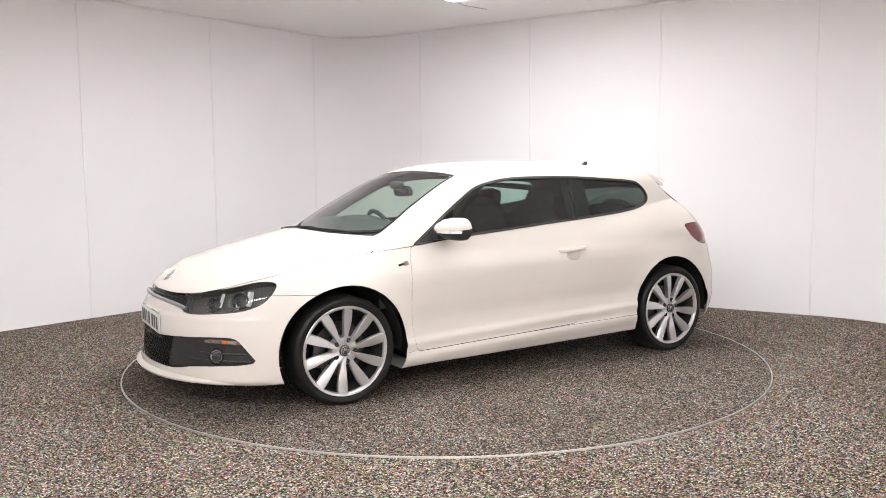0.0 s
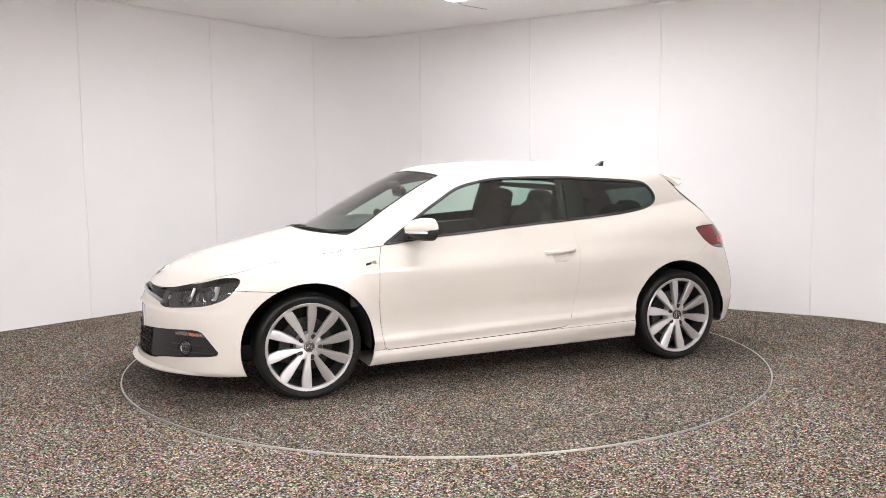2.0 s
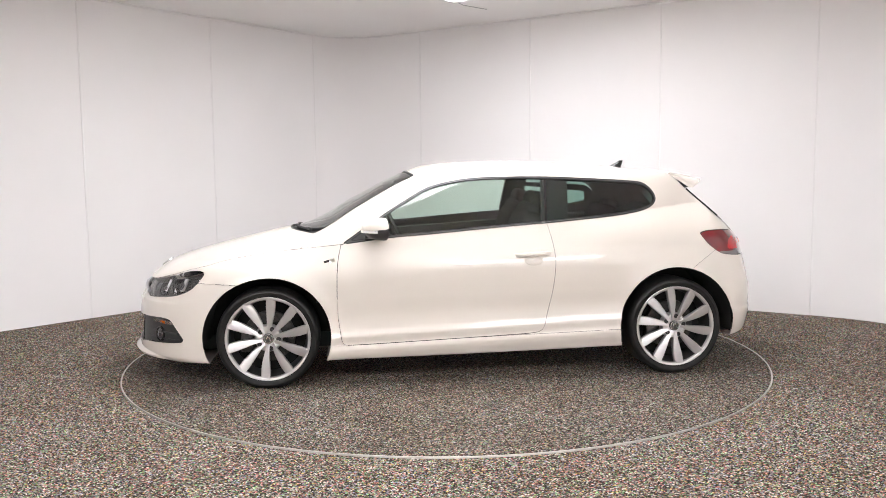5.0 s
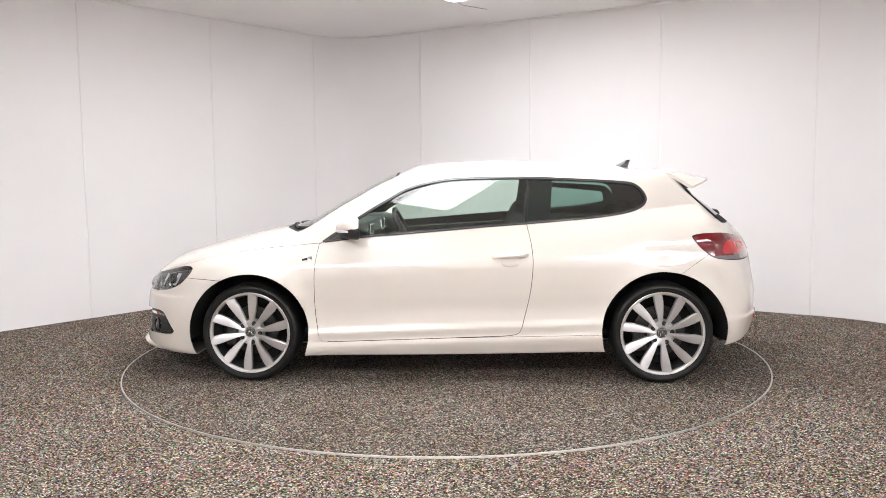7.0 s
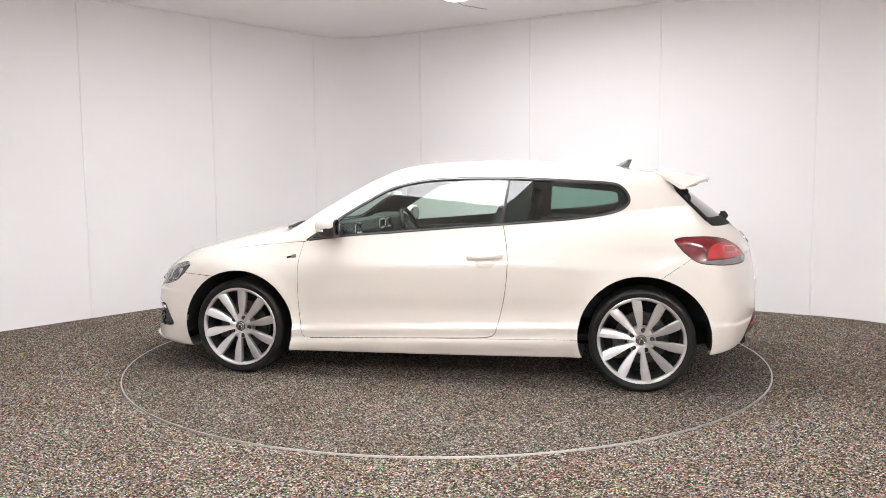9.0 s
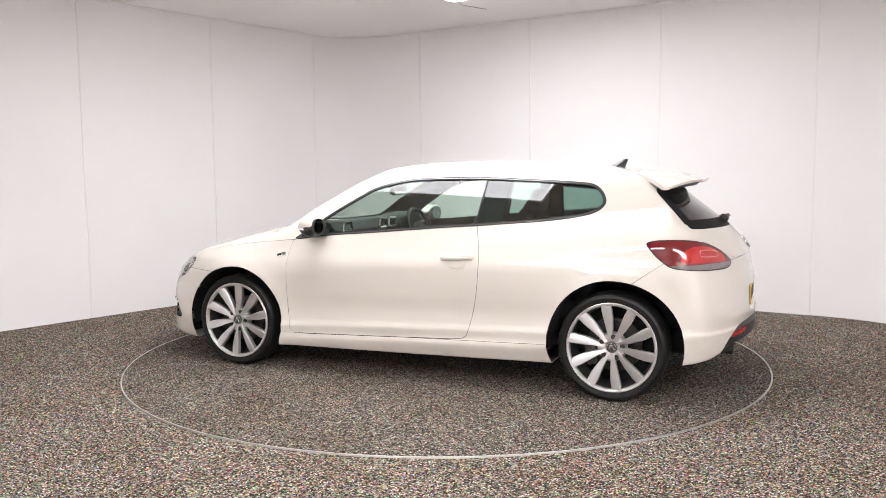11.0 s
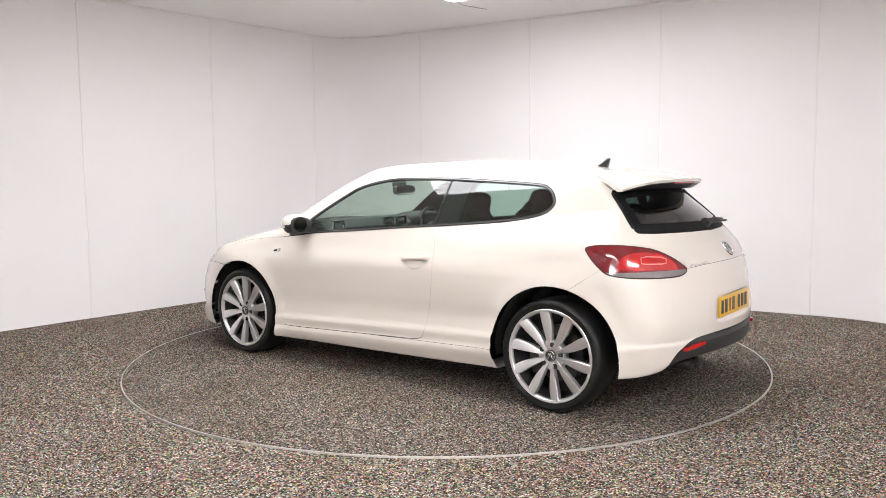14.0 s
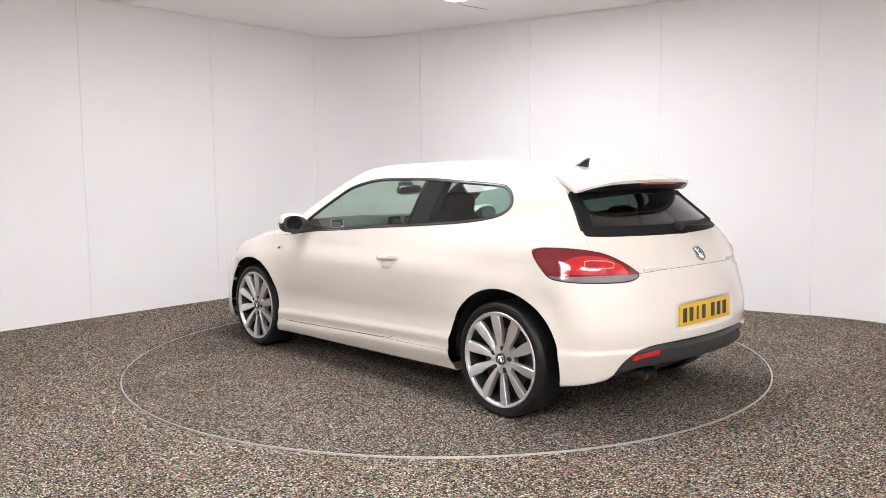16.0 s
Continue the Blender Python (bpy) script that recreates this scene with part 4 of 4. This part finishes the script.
plate(plate_frame(on_rear(0.0, 0.558), (0, -1, 0), 0.006), rear_bumper, PLATE_YELLOW, "yellow rear plate with plain dark bars")
plate(plate_frame(on_front(0.0, 0.462), (0, 1, 0), 0.006), front_bumper, PLATE_WHITE, "white front plate with plain dark bars")
# ---- front: grille, intake, lamps ----
bm = bmesh.new()
pts = [on_front(y, 0.604 - 0.016 * (abs(y) / 0.46) ** 2 - 0.012 * (abs(y) / 0.46) ** 6) + Vector((0.002, 0, 0)) for y in [-0.47 + 0.94 * k / 24 for k in range(25)]]
tube(bm, pts, 0.011, 8)
part("chrome_strip", bm, SATIN, grille, "satin silver lower edge of the grille")
for k in range(3):
    z = 0.618 + 0.014 * k
    bm = bmesh.new()
    tube(bm, [on_front(y, z) + Vector((-0.016, 0, 0)) for y in [-0.42 + 0.84 * j / 16 for j in range(17)]], 0.004, 6)
    part("grille_slat", bm, TRIM, grille, "gloss black slat")


def honeycomb():
    bm = bmesh.new()
    for r in range(8):
        for c in range(-12, 13):
            y, z = 0.030 * c + (0.015 if r % 2 else 0), 0.245 + 0.021 * r
            if abs(y) > 0.345 or z > 0.402:
                continue
            p = on_front(y, z) + Vector((-0.034, 0, 0))
            m = stand(p, (0, 1, 0))
            lathe(bm, [(0.0125, 0.0), (0.0125, 0.012), (0.0160, 0.012), (0.0160, 0.0)], 6, m @ pose(0, 0, 0, 0, 0, 30))
    part("intake_mesh", bm, TRIM, intake, "black honeycomb mesh")


honeycomb()


def at_angle(s, z, degrees, side):
    """A point of the skin from outline coordinates seen from a bearing."""
    a = radians(degrees)
    out = Vector((math.cos(a), math.sin(a), 0))
    across = Vector((-math.sin(a), math.cos(a), 0))
    lo, hi = 0.2, 3.2
    for _ in range(40):
        m = (lo + hi) / 2
        p = across * s + out * m + Vector((0, 0, z))
        if body(np.array([tuple(p)]))[0] < 0:
            lo = m
        else:
            hi = m
    return across * s + out * lo + Vector((0, 0, z))


def front_lamps(side):
    f = Matrix() if side > 0 else FLIP
    for z, a, b in ((0.345, -0.34, -0.075), (0.305, -0.40, -0.055)):
        bm = bmesh.new()
        tube(bm, [f @ (at_angle(a + (b - a) * k / 10, z, 25, 1) + Vector((-0.018, -0.006, 0))) for k in range(11)], 0.005, 6)
        part("slat", bm, DARK, front_bumper, "black horizontal fin")
    m = f @ stand(at_angle(-0.225, 0.330, 25, 1), (0, 1, 0), -0.020)
    bm = bmesh.new()
    lathe(bm, [(0.046, -0.01), (0.047, 0.006), (0.041, 0.010), (0.037, 0.004), (0.037, -0.02)], 32, m)
    fog = part("fog_lamp", bm, TRIM, front_bumper, "round fog lamp in a black ring")
    bm = bmesh.new()
    lathe(bm, [(0.001, -0.018), (0.022, -0.012), (0.036, 0.002)], 28, m)
    part("reflector", bm, SATIN, fog, "grey lamp reflector")
    bm = bmesh.new()
    lathe(bm, [(0.001, 0.008), (0.022, 0.007), (0.037, 0.002)], 28, m)
    part("lens", bm, LENS, fog)
    line = [at_angle(-0.292 + 0.205 * k / 14, 0.414 - 0.004 * (k / 14) ** 2, 25, 1) for k in range(15)]
    bm = bmesh.new()
    ribbon(bm, [[f @ (p + Vector((-0.004, -0.001, dz)) + (Vector((-0.02, -0.008, 0)) if back else Vector())) for dz, back in ((-0.010, 0), (0.010 * min(1, 0.5 + k / 6), 0), (0.010 * min(1, 0.5 + k / 6), 1), (-0.010, 1))] for k, p in enumerate(line)])
    ind = part("indicator", bm, SMOKE, front_bumper, "clear running light and indicator strip")
    for a, b, mat, label in ((1, 7, CHROME, "silver reflector"), (8, 10, AMBER, "amber bulb"), (10, 13, CHROME, "silver reflector")):
        bm = bmesh.new()
        ribbon(bm, [[f @ (p + Vector((0.002, 0.003, dz))) for dz in (-0.008, 0.008)] + [f @ (p + Vector((-0.006, -0.002, dz))) for dz in (0.007, -0.007)] for p in line[a:b + 1]])
        part("light_cell", bm, mat, ind, label)


bm = bmesh.new()
rows = []
for k in range(41):
    y = -0.80 + 1.60 * k / 40
    u = abs(y) / 0.80
    p = on_front(y, 0.215)
    d = 0.028 - 0.075 * u ** 6
    rows.append([Vector((p.x - 0.05 - 0.03 * u ** 6, y, 0.214)), Vector((p.x - 0.004 - 0.04 * u ** 6, y, 0.212)), Vector((p.x + d, y, 0.190)), Vector((p.x + d - 0.006, y, 0.178)), Vector((p.x - 0.03 - 0.05 * u ** 6, y, 0.160 + 0.012 * u ** 4)), Vector((p.x - 0.06 - 0.05 * u ** 6, y, 0.17 + 0.006 * u ** 4))])
ribbon(bm, rows)
part("front_lip", bm, PAINT, front_bumper, "body-coloured lower lip")
front_lamps(1)
front_lamps(-1)


def headlamp_inside(side):
    f = Matrix() if side > 0 else FLIP
    owner = [o for o in car.children if o.name.startswith("headlamp")][0 if side > 0 else 1]
    for s, z, r in ((-0.635, 0.640, 0.040), (-0.80, 0.612, 0.036)):
        m = f @ stand(at_angle(s, z, 40, 1), (0, 1, 0), -0.036)
        bm = bmesh.new()
        lathe(bm, [(r * 1.15, -0.03), (r * 1.2, 0.010), (r * 1.06, 0.014), (r * 0.98, 0.0)], 36, m)
        ring = part("lamp_ring", bm, TRIM, owner, "bezel ring")
        bm = bmesh.new()
        lathe(bm, [(0.001, 0.016), (r * 0.5, 0.012), (r * 0.85, 0.002), (r, -0.012)], 32, m)
        part("projector", bm, TRIM, ring, "dark glassy projector")
    for s, z, w, h, mat, label in ((-0.752, 0.640, 0.016, 0.080, ALLOY, "bright silver reflector"), (-0.690, 0.628, 0.036, 0.050, BARREL, "grey lamp cell"),
                                   (-0.645, 0.622, 0.020, 0.062, ALLOY, "bright silver reflector"), (-0.582, 0.655, 0.034, 0.086, ALLOY, "bright silver reflector")):
        p = at_angle(s, z, 40, 1)
        n = Vector(slope(np.array([tuple(p)]))[0])
        m = f @ stand(p, Vector((0, 0, 1)).cross(n), -0.024)
        bm = bmesh.new()
        rows = []
        for k in range(7):
            t = -1 + k / 3
            rows.append([m @ Vector((w / 2 * q * (1 - 0.25 * t * t), h / 2 * t, 0.010 * abs(q) ** 2 - 0.012 + d)) for q, d in ((-1, 0), (-0.5, 0), (0, 0), (0.5, 0), (1, 0), (1, -0.008), (-1, -0.008))])
        ribbon(bm, rows)
        part("reflector", bm, mat, owner, label)


headlamp_inside(1)
headlamp_inside(-1)

# ---- rear: lamps, reflectors, exhaust ----
for side in (1, -1):
    f = Matrix() if side > 0 else FLIP
    owner = [o for o in car.children if o.name.startswith("tail_lamp")][0 if side > 0 else 1]
    bm = bmesh.new()
    line = [(0.575 + 0.14 * k / 8, 0.846 - 0.003 * k / 8) for k in range(9)]
    ribbon(bm, [[f @ (at_angle(s, z + dz, 140, 1) + Vector((-0.0008, 0.0008, 0)) * q) for dz, q in ((-0.013, 1), (0.013, 1), (0.013, -6), (-0.013, -6))] for s, z in line])
    part("light_cell", bm, LAMP_RED, owner, "bright red inner lamp")
    bm = bmesh.new()
    loop = [(0.570, 0.862), (0.600, 0.866), (0.690, 0.860), (0.722, 0.848), (0.716, 0.828), (0.690, 0.826), (0.600, 0.829), (0.566, 0.833)]
    tube(bm, [f @ (at_angle(s, z, 140, 1) + Vector((-0.001, 0.001, 0))) for s, z in loop + loop[:1]], 0.0032, 6)
    part("light_loop", bm, PALE, owner, "pale pink light guide loop")
    bm = bmesh.new()
    ribbon(bm, [[f @ (on_rear(y, z + dz) + Vector((d, 0, 0))) for dz, d in ((-0.010, -0.004), (0.010, -0.004), (0.010, 0.02), (-0.010, 0.02))] for y, z in [(0.56 - 0.15 * k / 6, 0.374 + 0.018 * k / 6) for k in range(7)]])
    part("rear_reflector", bm, LAMP_RED, rear_bumper, "red reflector strip")
for y in (0.435, 0.36):
    bm = bmesh.new()
    lathe(bm, [(0.026, -0.22), (0.031, -0.20), (0.032, 0.0), (0.030, 0.003), (0.028, 0.0), (0.027, -0.20)], 28, pose(-1.915, y, 0.268, 0, -90, 0))
    part("tailpipe", bm, PIPE, car, "round dull steel exhaust tailpipe")
bm = bmesh.new()
soft_block(bm, (0.13, 0.42, 0.08), pose(-1.66, 0.1, 0.29), 0.4, 0.4)
part("silencer", bm, UNDER, car, "dark exhaust silencer under the bumper")

# ---- sides: handles, badges, mirrors ----
def handle(door, side):
    f = Matrix() if side > 0 else FLIP
    bm = bmesh.new()
    rows = []
    for k in range(15):
        t = k / 14
        x = -0.240 - 0.232 * t
        c = on_side(x, 0.789 + 0.014 * t)
        out = 0.036 * math.sin(math.pi * min(max(t * 1.0, 0.0), 1.0)) ** 0.45 + 0.002
        h = 0.0125 + 0.0035 * math.sin(math.pi * t)
        rows.append([f @ (c + Vector((0, out * dy - 0.004, dz * h))) for dy, dz in ((0.35, -1), (0.85, -0.8), (1.0, 0), (0.85, 0.8), (0.35, 1), (0.2, 0))])
    ribbon(bm, rows)
    h = part("door_handle", bm, PAINT, door, "body-coloured pull handle")
    bm = bmesh.new()
    m = f @ stand(on_side(-0.356, 0.762), (1, 0, 0), -0.007)
    soft_block(bm, (0.068, 0.036, 0.0125), m, 0.9, 0.9)
    part("handle_recess", bm, PAINT, h, "shallow cup behind the handle")
    bm = bmesh.new()
    box(bm, (0.034, 0.013, 0.004), f @ stand(on_side(0.926, 0.777), (-1, 0, 0), 0.002) @ pose(0, 0, 0, 0, 0, 14), 0.001)
    part("side_badge", bm, TRIM, car, "small dark badge")
    bm = bmesh.new()
    box(bm, (0.032, 0.024, 0.005), f @ stand(on_side(0.894, 0.782), (-1, 0, 0), 0.002) @ pose(0, 0, 0, 0, 0, 10), 0.001)
    part("side_badge", bm, CHROME, car, "small chrome badge")


def door_mirror(door, side):
    f = Matrix() if side > 0 else FLIP
    ys = [0.826, 0.842, 0.870, 0.905, 0.94, 0.98, 1.01, 1.03, 1.040]
    up = [0.012, 0.030, 0.050, 0.062, 0.068, 0.067, 0.060, 0.044, 0.014]
    fore = [0.080, 0.096, 0.112, 0.118, 0.118, 0.108, 0.090, 0.062, 0.022]
    n = 28
    rows = []
    for y, u, d in zip(ys, up, fore):
        row = []
        for k in range(n):
            a = 2 * math.pi * k / n
            c, s = math.cos(a), math.sin(a)
            x = 0.588 - 0.12 * (y - 0.95) + (d * max(c, 0) ** 0.8 if c > 0 else 0.028 * -abs(c) ** 0.3)
            z = 0.976 + u * s + 0.004 * c
            row.append(Vector((x, y, z)))
        rows.append(row)
    low = {k for k in range(n) if math.sin(2 * math.pi * (k + 0.5) / n) < -0.24 or math.cos(2 * math.pi * (k + 0.5) / n) < -0.55}
    for name, keep, mat, label in (("mirror_cap", [k for k in range(n) if k not in low], PAINT, "body-coloured mirror cap"), ("mirror_base", sorted(low), DARK, "black mirror underside")):
        bm = bmesh.new()
        vs = [[bm.verts.new(f @ p) for p in r] for r in rows]
        for a, b in zip(vs, vs[1:]):
            for k in keep:
                j = (k + 1) % n
                bm.faces.new((a[k], a[j], b[j], b[k]))
        for r in (vs[0], vs[-1]):
            c = bm.verts.new(sum((v.co for v in r), Vector()) / n)
            for k in keep:
                bm.faces.new((c, r[k], r[(k + 1) % n]))
        bmesh.ops.delete(bm, geom=[v for v in bm.verts if not v.link_faces], context="VERTS")
        o = part(name, bm, mat, door, label)
    bm = bmesh.new()
    line = []
    for y, d in ((0.905, 0.1185), (0.94, 0.1185), (0.96, 0.114), (0.98, 0.1085), (1.0, 0.0975), (1.02, 0.079), (1.036, 0.045)):
        line.append(Vector((0.588 - 0.12 * (y - 0.95) + d, y, 0.963)))
    ribbon(bm, [[f @ (p + Vector((0.003, 0.001, dz))) for dz in (-0.007, 0.007)] + [f @ (p + Vector((-0.02, -0.008, dz))) for dz in (0.007, -0.007)] for p in line])
    part("repeater", bm, CHROME, door, "clear indicator strip on the mirror")
    bm = bmesh.new()
    lathe(bm, [(0.001, 0.02), (0.50, 0.02), (0.93, 0.02)], 36, f @ pose(0.558, 0.950, 0.976, 0, -90, 0) @ Matrix.Rotation(radians(7), 4, "X") @ Matrix.Diagonal((0.052, 0.072, 0.06, 1)))
    part("mirror_glass", bm, MIRROR, door, "silver mirror glass")
    bm = bmesh.new()
    ribbon(bm, [[f @ Vector((x, y, z)) for x, z in ((0.690, 0.908 + lift), (0.690, 0.948 + lift), (0.58, 0.952 + lift), (0.58, 0.912 + lift))] for y, lift in ((0.785, -0.005), (0.82, -0.002), (0.88, 0.010))])
    part("mirror_foot", bm, DARK, door, "black mirror foot")


for side in (1, -1):
    handle(doors[0 if side > 0 else 1], side)
    door_mirror(doors[0 if side > 0 else 1], side)


# ---- roof aerial and wipers ----
def aerial():
    bm = bmesh.new()
    base = on_top(-1.15, 0.0).z
    rows = []
    for k in range(9):
        t = k / 8
        z = base - 0.006 + 0.053 * t
        x0 = -1.085 - 0.115 * t ** 0.8
        x1 = -1.205 - 0.020 * t
        w = 0.020 * (1 - t) ** 0.8 + 0.003
        rows.append([Vector((x0, 0, z)), Vector((x0 * 0.6 + x1 * 0.4, w, z)), Vector((x1, w * 0.6, z)), Vector((x1, -w * 0.6, z)), Vector((x0 * 0.6 + x1 * 0.4, -w, z))])
    ribbon(bm, rows)
    part("aerial", bm, TRIM, car, "black fin aerial on the roof")


aerial()
for pts in ([(1.135, -0.52), (1.165, -0.2), (1.13, 0.02)], [(1.15, 0.05), (1.12, 0.33), (1.03, 0.54)]):
    bm = bmesh.new()
    fine = [(pts[0][0] * (1 - t) ** 2 + pts[1][0] * 2 * t * (1 - t) + pts[2][0] * t * t, pts[0][1] * (1 - t) + pts[2][1] * t) for t in [k / 10 for k in range(11)]]
    tube(bm, [on_top(x, y) + Vector((0.002, 0, 0.003)) for x, y in fine], 0.006, 6)
    soft_block(bm, (0.018, 0.016, 0.007), Matrix.Translation(on_top(pts[0][0] + 0.01, pts[0][1]) + Vector((0, 0, 0.0))), 0.7, 0.7, 8, 14)
    part("wiper", bm, DARK, car, "black windscreen wiper")


# ---- inside the car ----
def seat(x, y, high=1.12, wide=0.25, label="black fabric car seat with headrest"):
    base = new("seat")
    base.parent = car
    base["label"] = label
    bm = bmesh.new()
    soft_block(bm, (0.27, wide, 0.10), pose(x + 0.22, y, 0.48, 0, -8), 0.45, 0.45)
    part("cushion", bm, FABRIC, base)
    bm = bmesh.new()
    soft_block(bm, (0.085, wide, 0.31), pose(x - 0.05, y, 0.76, 0, -16), 0.45, 0.5)
    soft_block(bm, (0.075, wide * 0.72, 0.20), pose(x - 0.10, y, high - 0.20, 0, -14), 0.6, 0.6)
    part("backrest", bm, FABRIC, base)
    bm = bmesh.new()
    soft_block(bm, (0.055, 0.13, 0.085), pose(x - 0.16, y, high - 0.02, 0, -12), 0.6, 0.6)
    part("headrest", bm, FABRIC, base)


seat(-0.30, 0.37)
seat(-0.36, -0.37)
seat(-1.06, 0.33, 1.03, 0.26, "black fabric rear seat with headrest")
seat(-1.06, -0.33, 1.03, 0.26, "black fabric rear seat with headrest")
bm = bmesh.new()
ribbon(bm, [[Vector((x + bulge, y, z)) for x, z in ((0.98, 0.50), (1.00, 0.90), (0.86, 0.962), (0.70, 0.992), (0.60, 0.985), (0.555, 0.93), (0.56, 0.74), (0.66, 0.55))] for y, bulge in ((-0.71, 0.02), (-0.5, -0.01), (-0.2, -0.02), (0.2, -0.02), (0.5, -0.01), (0.71, 0.02))])
dash = part("dashboard", bm, SOFT, car, "dark grey moulded dashboard")
bm = bmesh.new()
soft_block(bm, (0.13, 0.20, 0.075), pose(0.62, -0.37, 0.935), 0.6, 0.6)
part("instrument_hood", bm, SOFT, dash)
for y in (0.61, 0.085, -0.065, -0.61):
    bm = bmesh.new()
    for a, b in (((-0.055, -0.03), (0.055, -0.03)), ((0.055, -0.03), (0.045, 0.03)), ((0.045, 0.03), (-0.045, 0.03)), ((-0.045, 0.03), (-0.055, -0.03))):
        tube(bm, [(0.540, y + a[0], 0.948 + a[1]), (0.540, y + b[0], 0.948 + b[1])], 0.0105, 8)
    v = part("air_vent", bm, CHROME, dash, "silver-rimmed air vent")
    for k in range(3):
        bm = bmesh.new()
        box(bm, (0.006, 0.085, 0.004), pose(0.548, y, 0.933 + 0.015 * k), 0.001, 1)
        part("vent_slat", bm, TRIM, v)
bm = bmesh.new()
box(bm, (0.03, 0.20, 0.11), pose(0.55, 0.01, 0.79, 0, 12), 0.01)
part("radio", bm, TRIM, dash, "gloss black radio")
for k in range(2):
    bm = bmesh.new()
    box(bm, (0.012, 0.19, 0.006), pose(0.53, 0.01, 0.845 - 0.10 * k), 0.002, 1)
    part("trim_bar", bm, CHROME, dash, "silver trim bar")


def steering_wheel():
    bm = bmesh.new()
    m = pose(0.43, -0.37, 0.868, 0, -66, 0)
    ring = [m @ Vector((0.182 * math.cos(a), 0.182 * math.sin(a), 0)) for a in [2 * math.pi * k / 40 for k in range(41)]]
    tube(bm, ring, 0.016, 10)
    w = part("steering_wheel", bm, TRIM, car, "black leather steering wheel")
    bm = bmesh.new()
    soft_block(bm, (0.075, 0.085, 0.03), m @ pose(0, 0, -0.015), 0.6, 0.6)
    part("airbag_cover", bm, DARK, w)
    for a in (0, 180, 90):
        bm = bmesh.new()
        box(bm, (0.036, 0.12, 0.014), m @ pose(0, 0, -0.01, 0, 0, a) @ pose(0, 0.12, 0), 0.004)
        part("spoke", bm, BARREL, w, "silver spoke")
    bm = bmesh.new()
    tube(bm, [m @ Vector((0, 0, -0.02)), m @ Vector((0, 0, -0.22))], 0.04, 12)
    part("column", bm, DARK, w)


steering_wheel()
bm = bmesh.new()
soft_block(bm, (0.022, 0.115, 0.036), pose(0.455, 0.0, 1.185, 0, 8), 0.5, 0.5)
mirror_in = part("interior_mirror", bm, TRIM, car, "black interior mirror")
bm = bmesh.new()
soft_block(bm, (0.006, 0.105, 0.030), pose(0.435, 0.0, 1.183, 0, 8), 0.3, 0.5)
part("glass", bm, CHROME, mirror_in, "silver mirror glass")
bm = bmesh.new()
soft_block(bm, (0.045, 0.055, 0.028), pose(0.50, 0.0, 1.228), 0.7, 0.7)
part("sensor_housing", bm, DARK, mirror_in)
for side in (1, -1):
    f = Matrix() if side > 0 else FLIP
    bm = bmesh.new()
    ribbon(bm, [[f @ Vector((x, on_side(x, 0.62).y - 0.06 - d, z)) for d, z in ((0.0, 0.30), (0.075, 0.89 + 0.08 * (0.3 - x) * 0.75), (0.12, 0.885 + 0.08 * (0.3 - x) * 0.75), (0.06, 0.70), (0.10, 0.66), (0.05, 0.60), (0.05, 0.30))] for x in (0.75, 0.4, 0.1, -0.2, -0.45)])
    part("door_card", bm, SOFT, doors[0 if side > 0 else 1], "dark grey inner door trim")
    bm = bmesh.new()
    ribbon(bm, [[f @ Vector((x, y, z)) for y, z in ((0.80 - 0.1 * max(0, -0.8 - x), 0.76), (0.76 - 0.12 * max(0, -0.8 - x), 0.98), (0.70 - 0.12 * max(0, -0.8 - x), 0.96), (0.64, 0.76))] for x in (-0.48, -0.8, -1.1, -1.4)])
    part("side_trim", bm, SOFT, car, "dark grey rear side trim")
bm = bmesh.new()
box(bm, (1.9, 1.50, 0.04), pose(-0.45, 0, 0.30), 0.01)
part("cabin_floor", bm, UNDER, car, "black carpeted cabin floor")
bm = bmesh.new()
box(bm, (0.50, 1.10, 0.03), pose(-1.42, 0, 0.93), 0.01)
part("parcel_shelf", bm, FABRIC, car, "black parcel shelf")

OPENING = rounded([(-0.545, 1.010), (-0.545, 1.010), (-0.570, 1.215), (-0.575, 1.226), (-0.585, 1.228), (-1.105, 1.176), (-1.120, 1.170), (-1.125, 1.155), (-1.135, 1.095), (-1.130, 1.080), (-1.115, 1.074)], 3)
sv, _, PIECES["quarter_trim"] = cut(sv, PIECES["quarter_glass"], within(side_view(sv), OPENING))
finish("pillar_trim", "quarter_trim", UNDER, car, "black inner pillar trim", offset=-0.045, mirrored=True)
for side in (1, -1):
    f = Matrix() if side > 0 else FLIP
    bm = bmesh.new()
    ribbon(bm, [[f @ Vector((x + lean, on_side(-0.5, z).y - d, z)) for x, d in ((-0.435, 0.025), (-0.435, 0.075), (-0.600, 0.085), (-0.600, 0.025))] for z, lean in ((0.80, 0.0), (0.95, 0.0), (1.05, -0.008), (1.15, -0.018), (1.25, -0.03), (1.29, -0.035))])
    part("inner_pillar", bm, UNDER, car, "black inner door pillar")


# ---- what moves: the table turns, and the car with it ----
def motions():
    at = lambda t: float(curve(np.array([t]), [a for a, _ in TURNS], [b for _, b in TURNS])[0])
    times = [0.5 * k for k in range(33)]
    walk(table, [(t, pose(0, 0, 0, 0, 0, at(t))) for t in times])
    walk(car, [(t, pose(0, 0, 0, 0, 0, 180 + at(t)) @ pose(*AXIS_TO_CAR, 0)) for t in times])


motions()
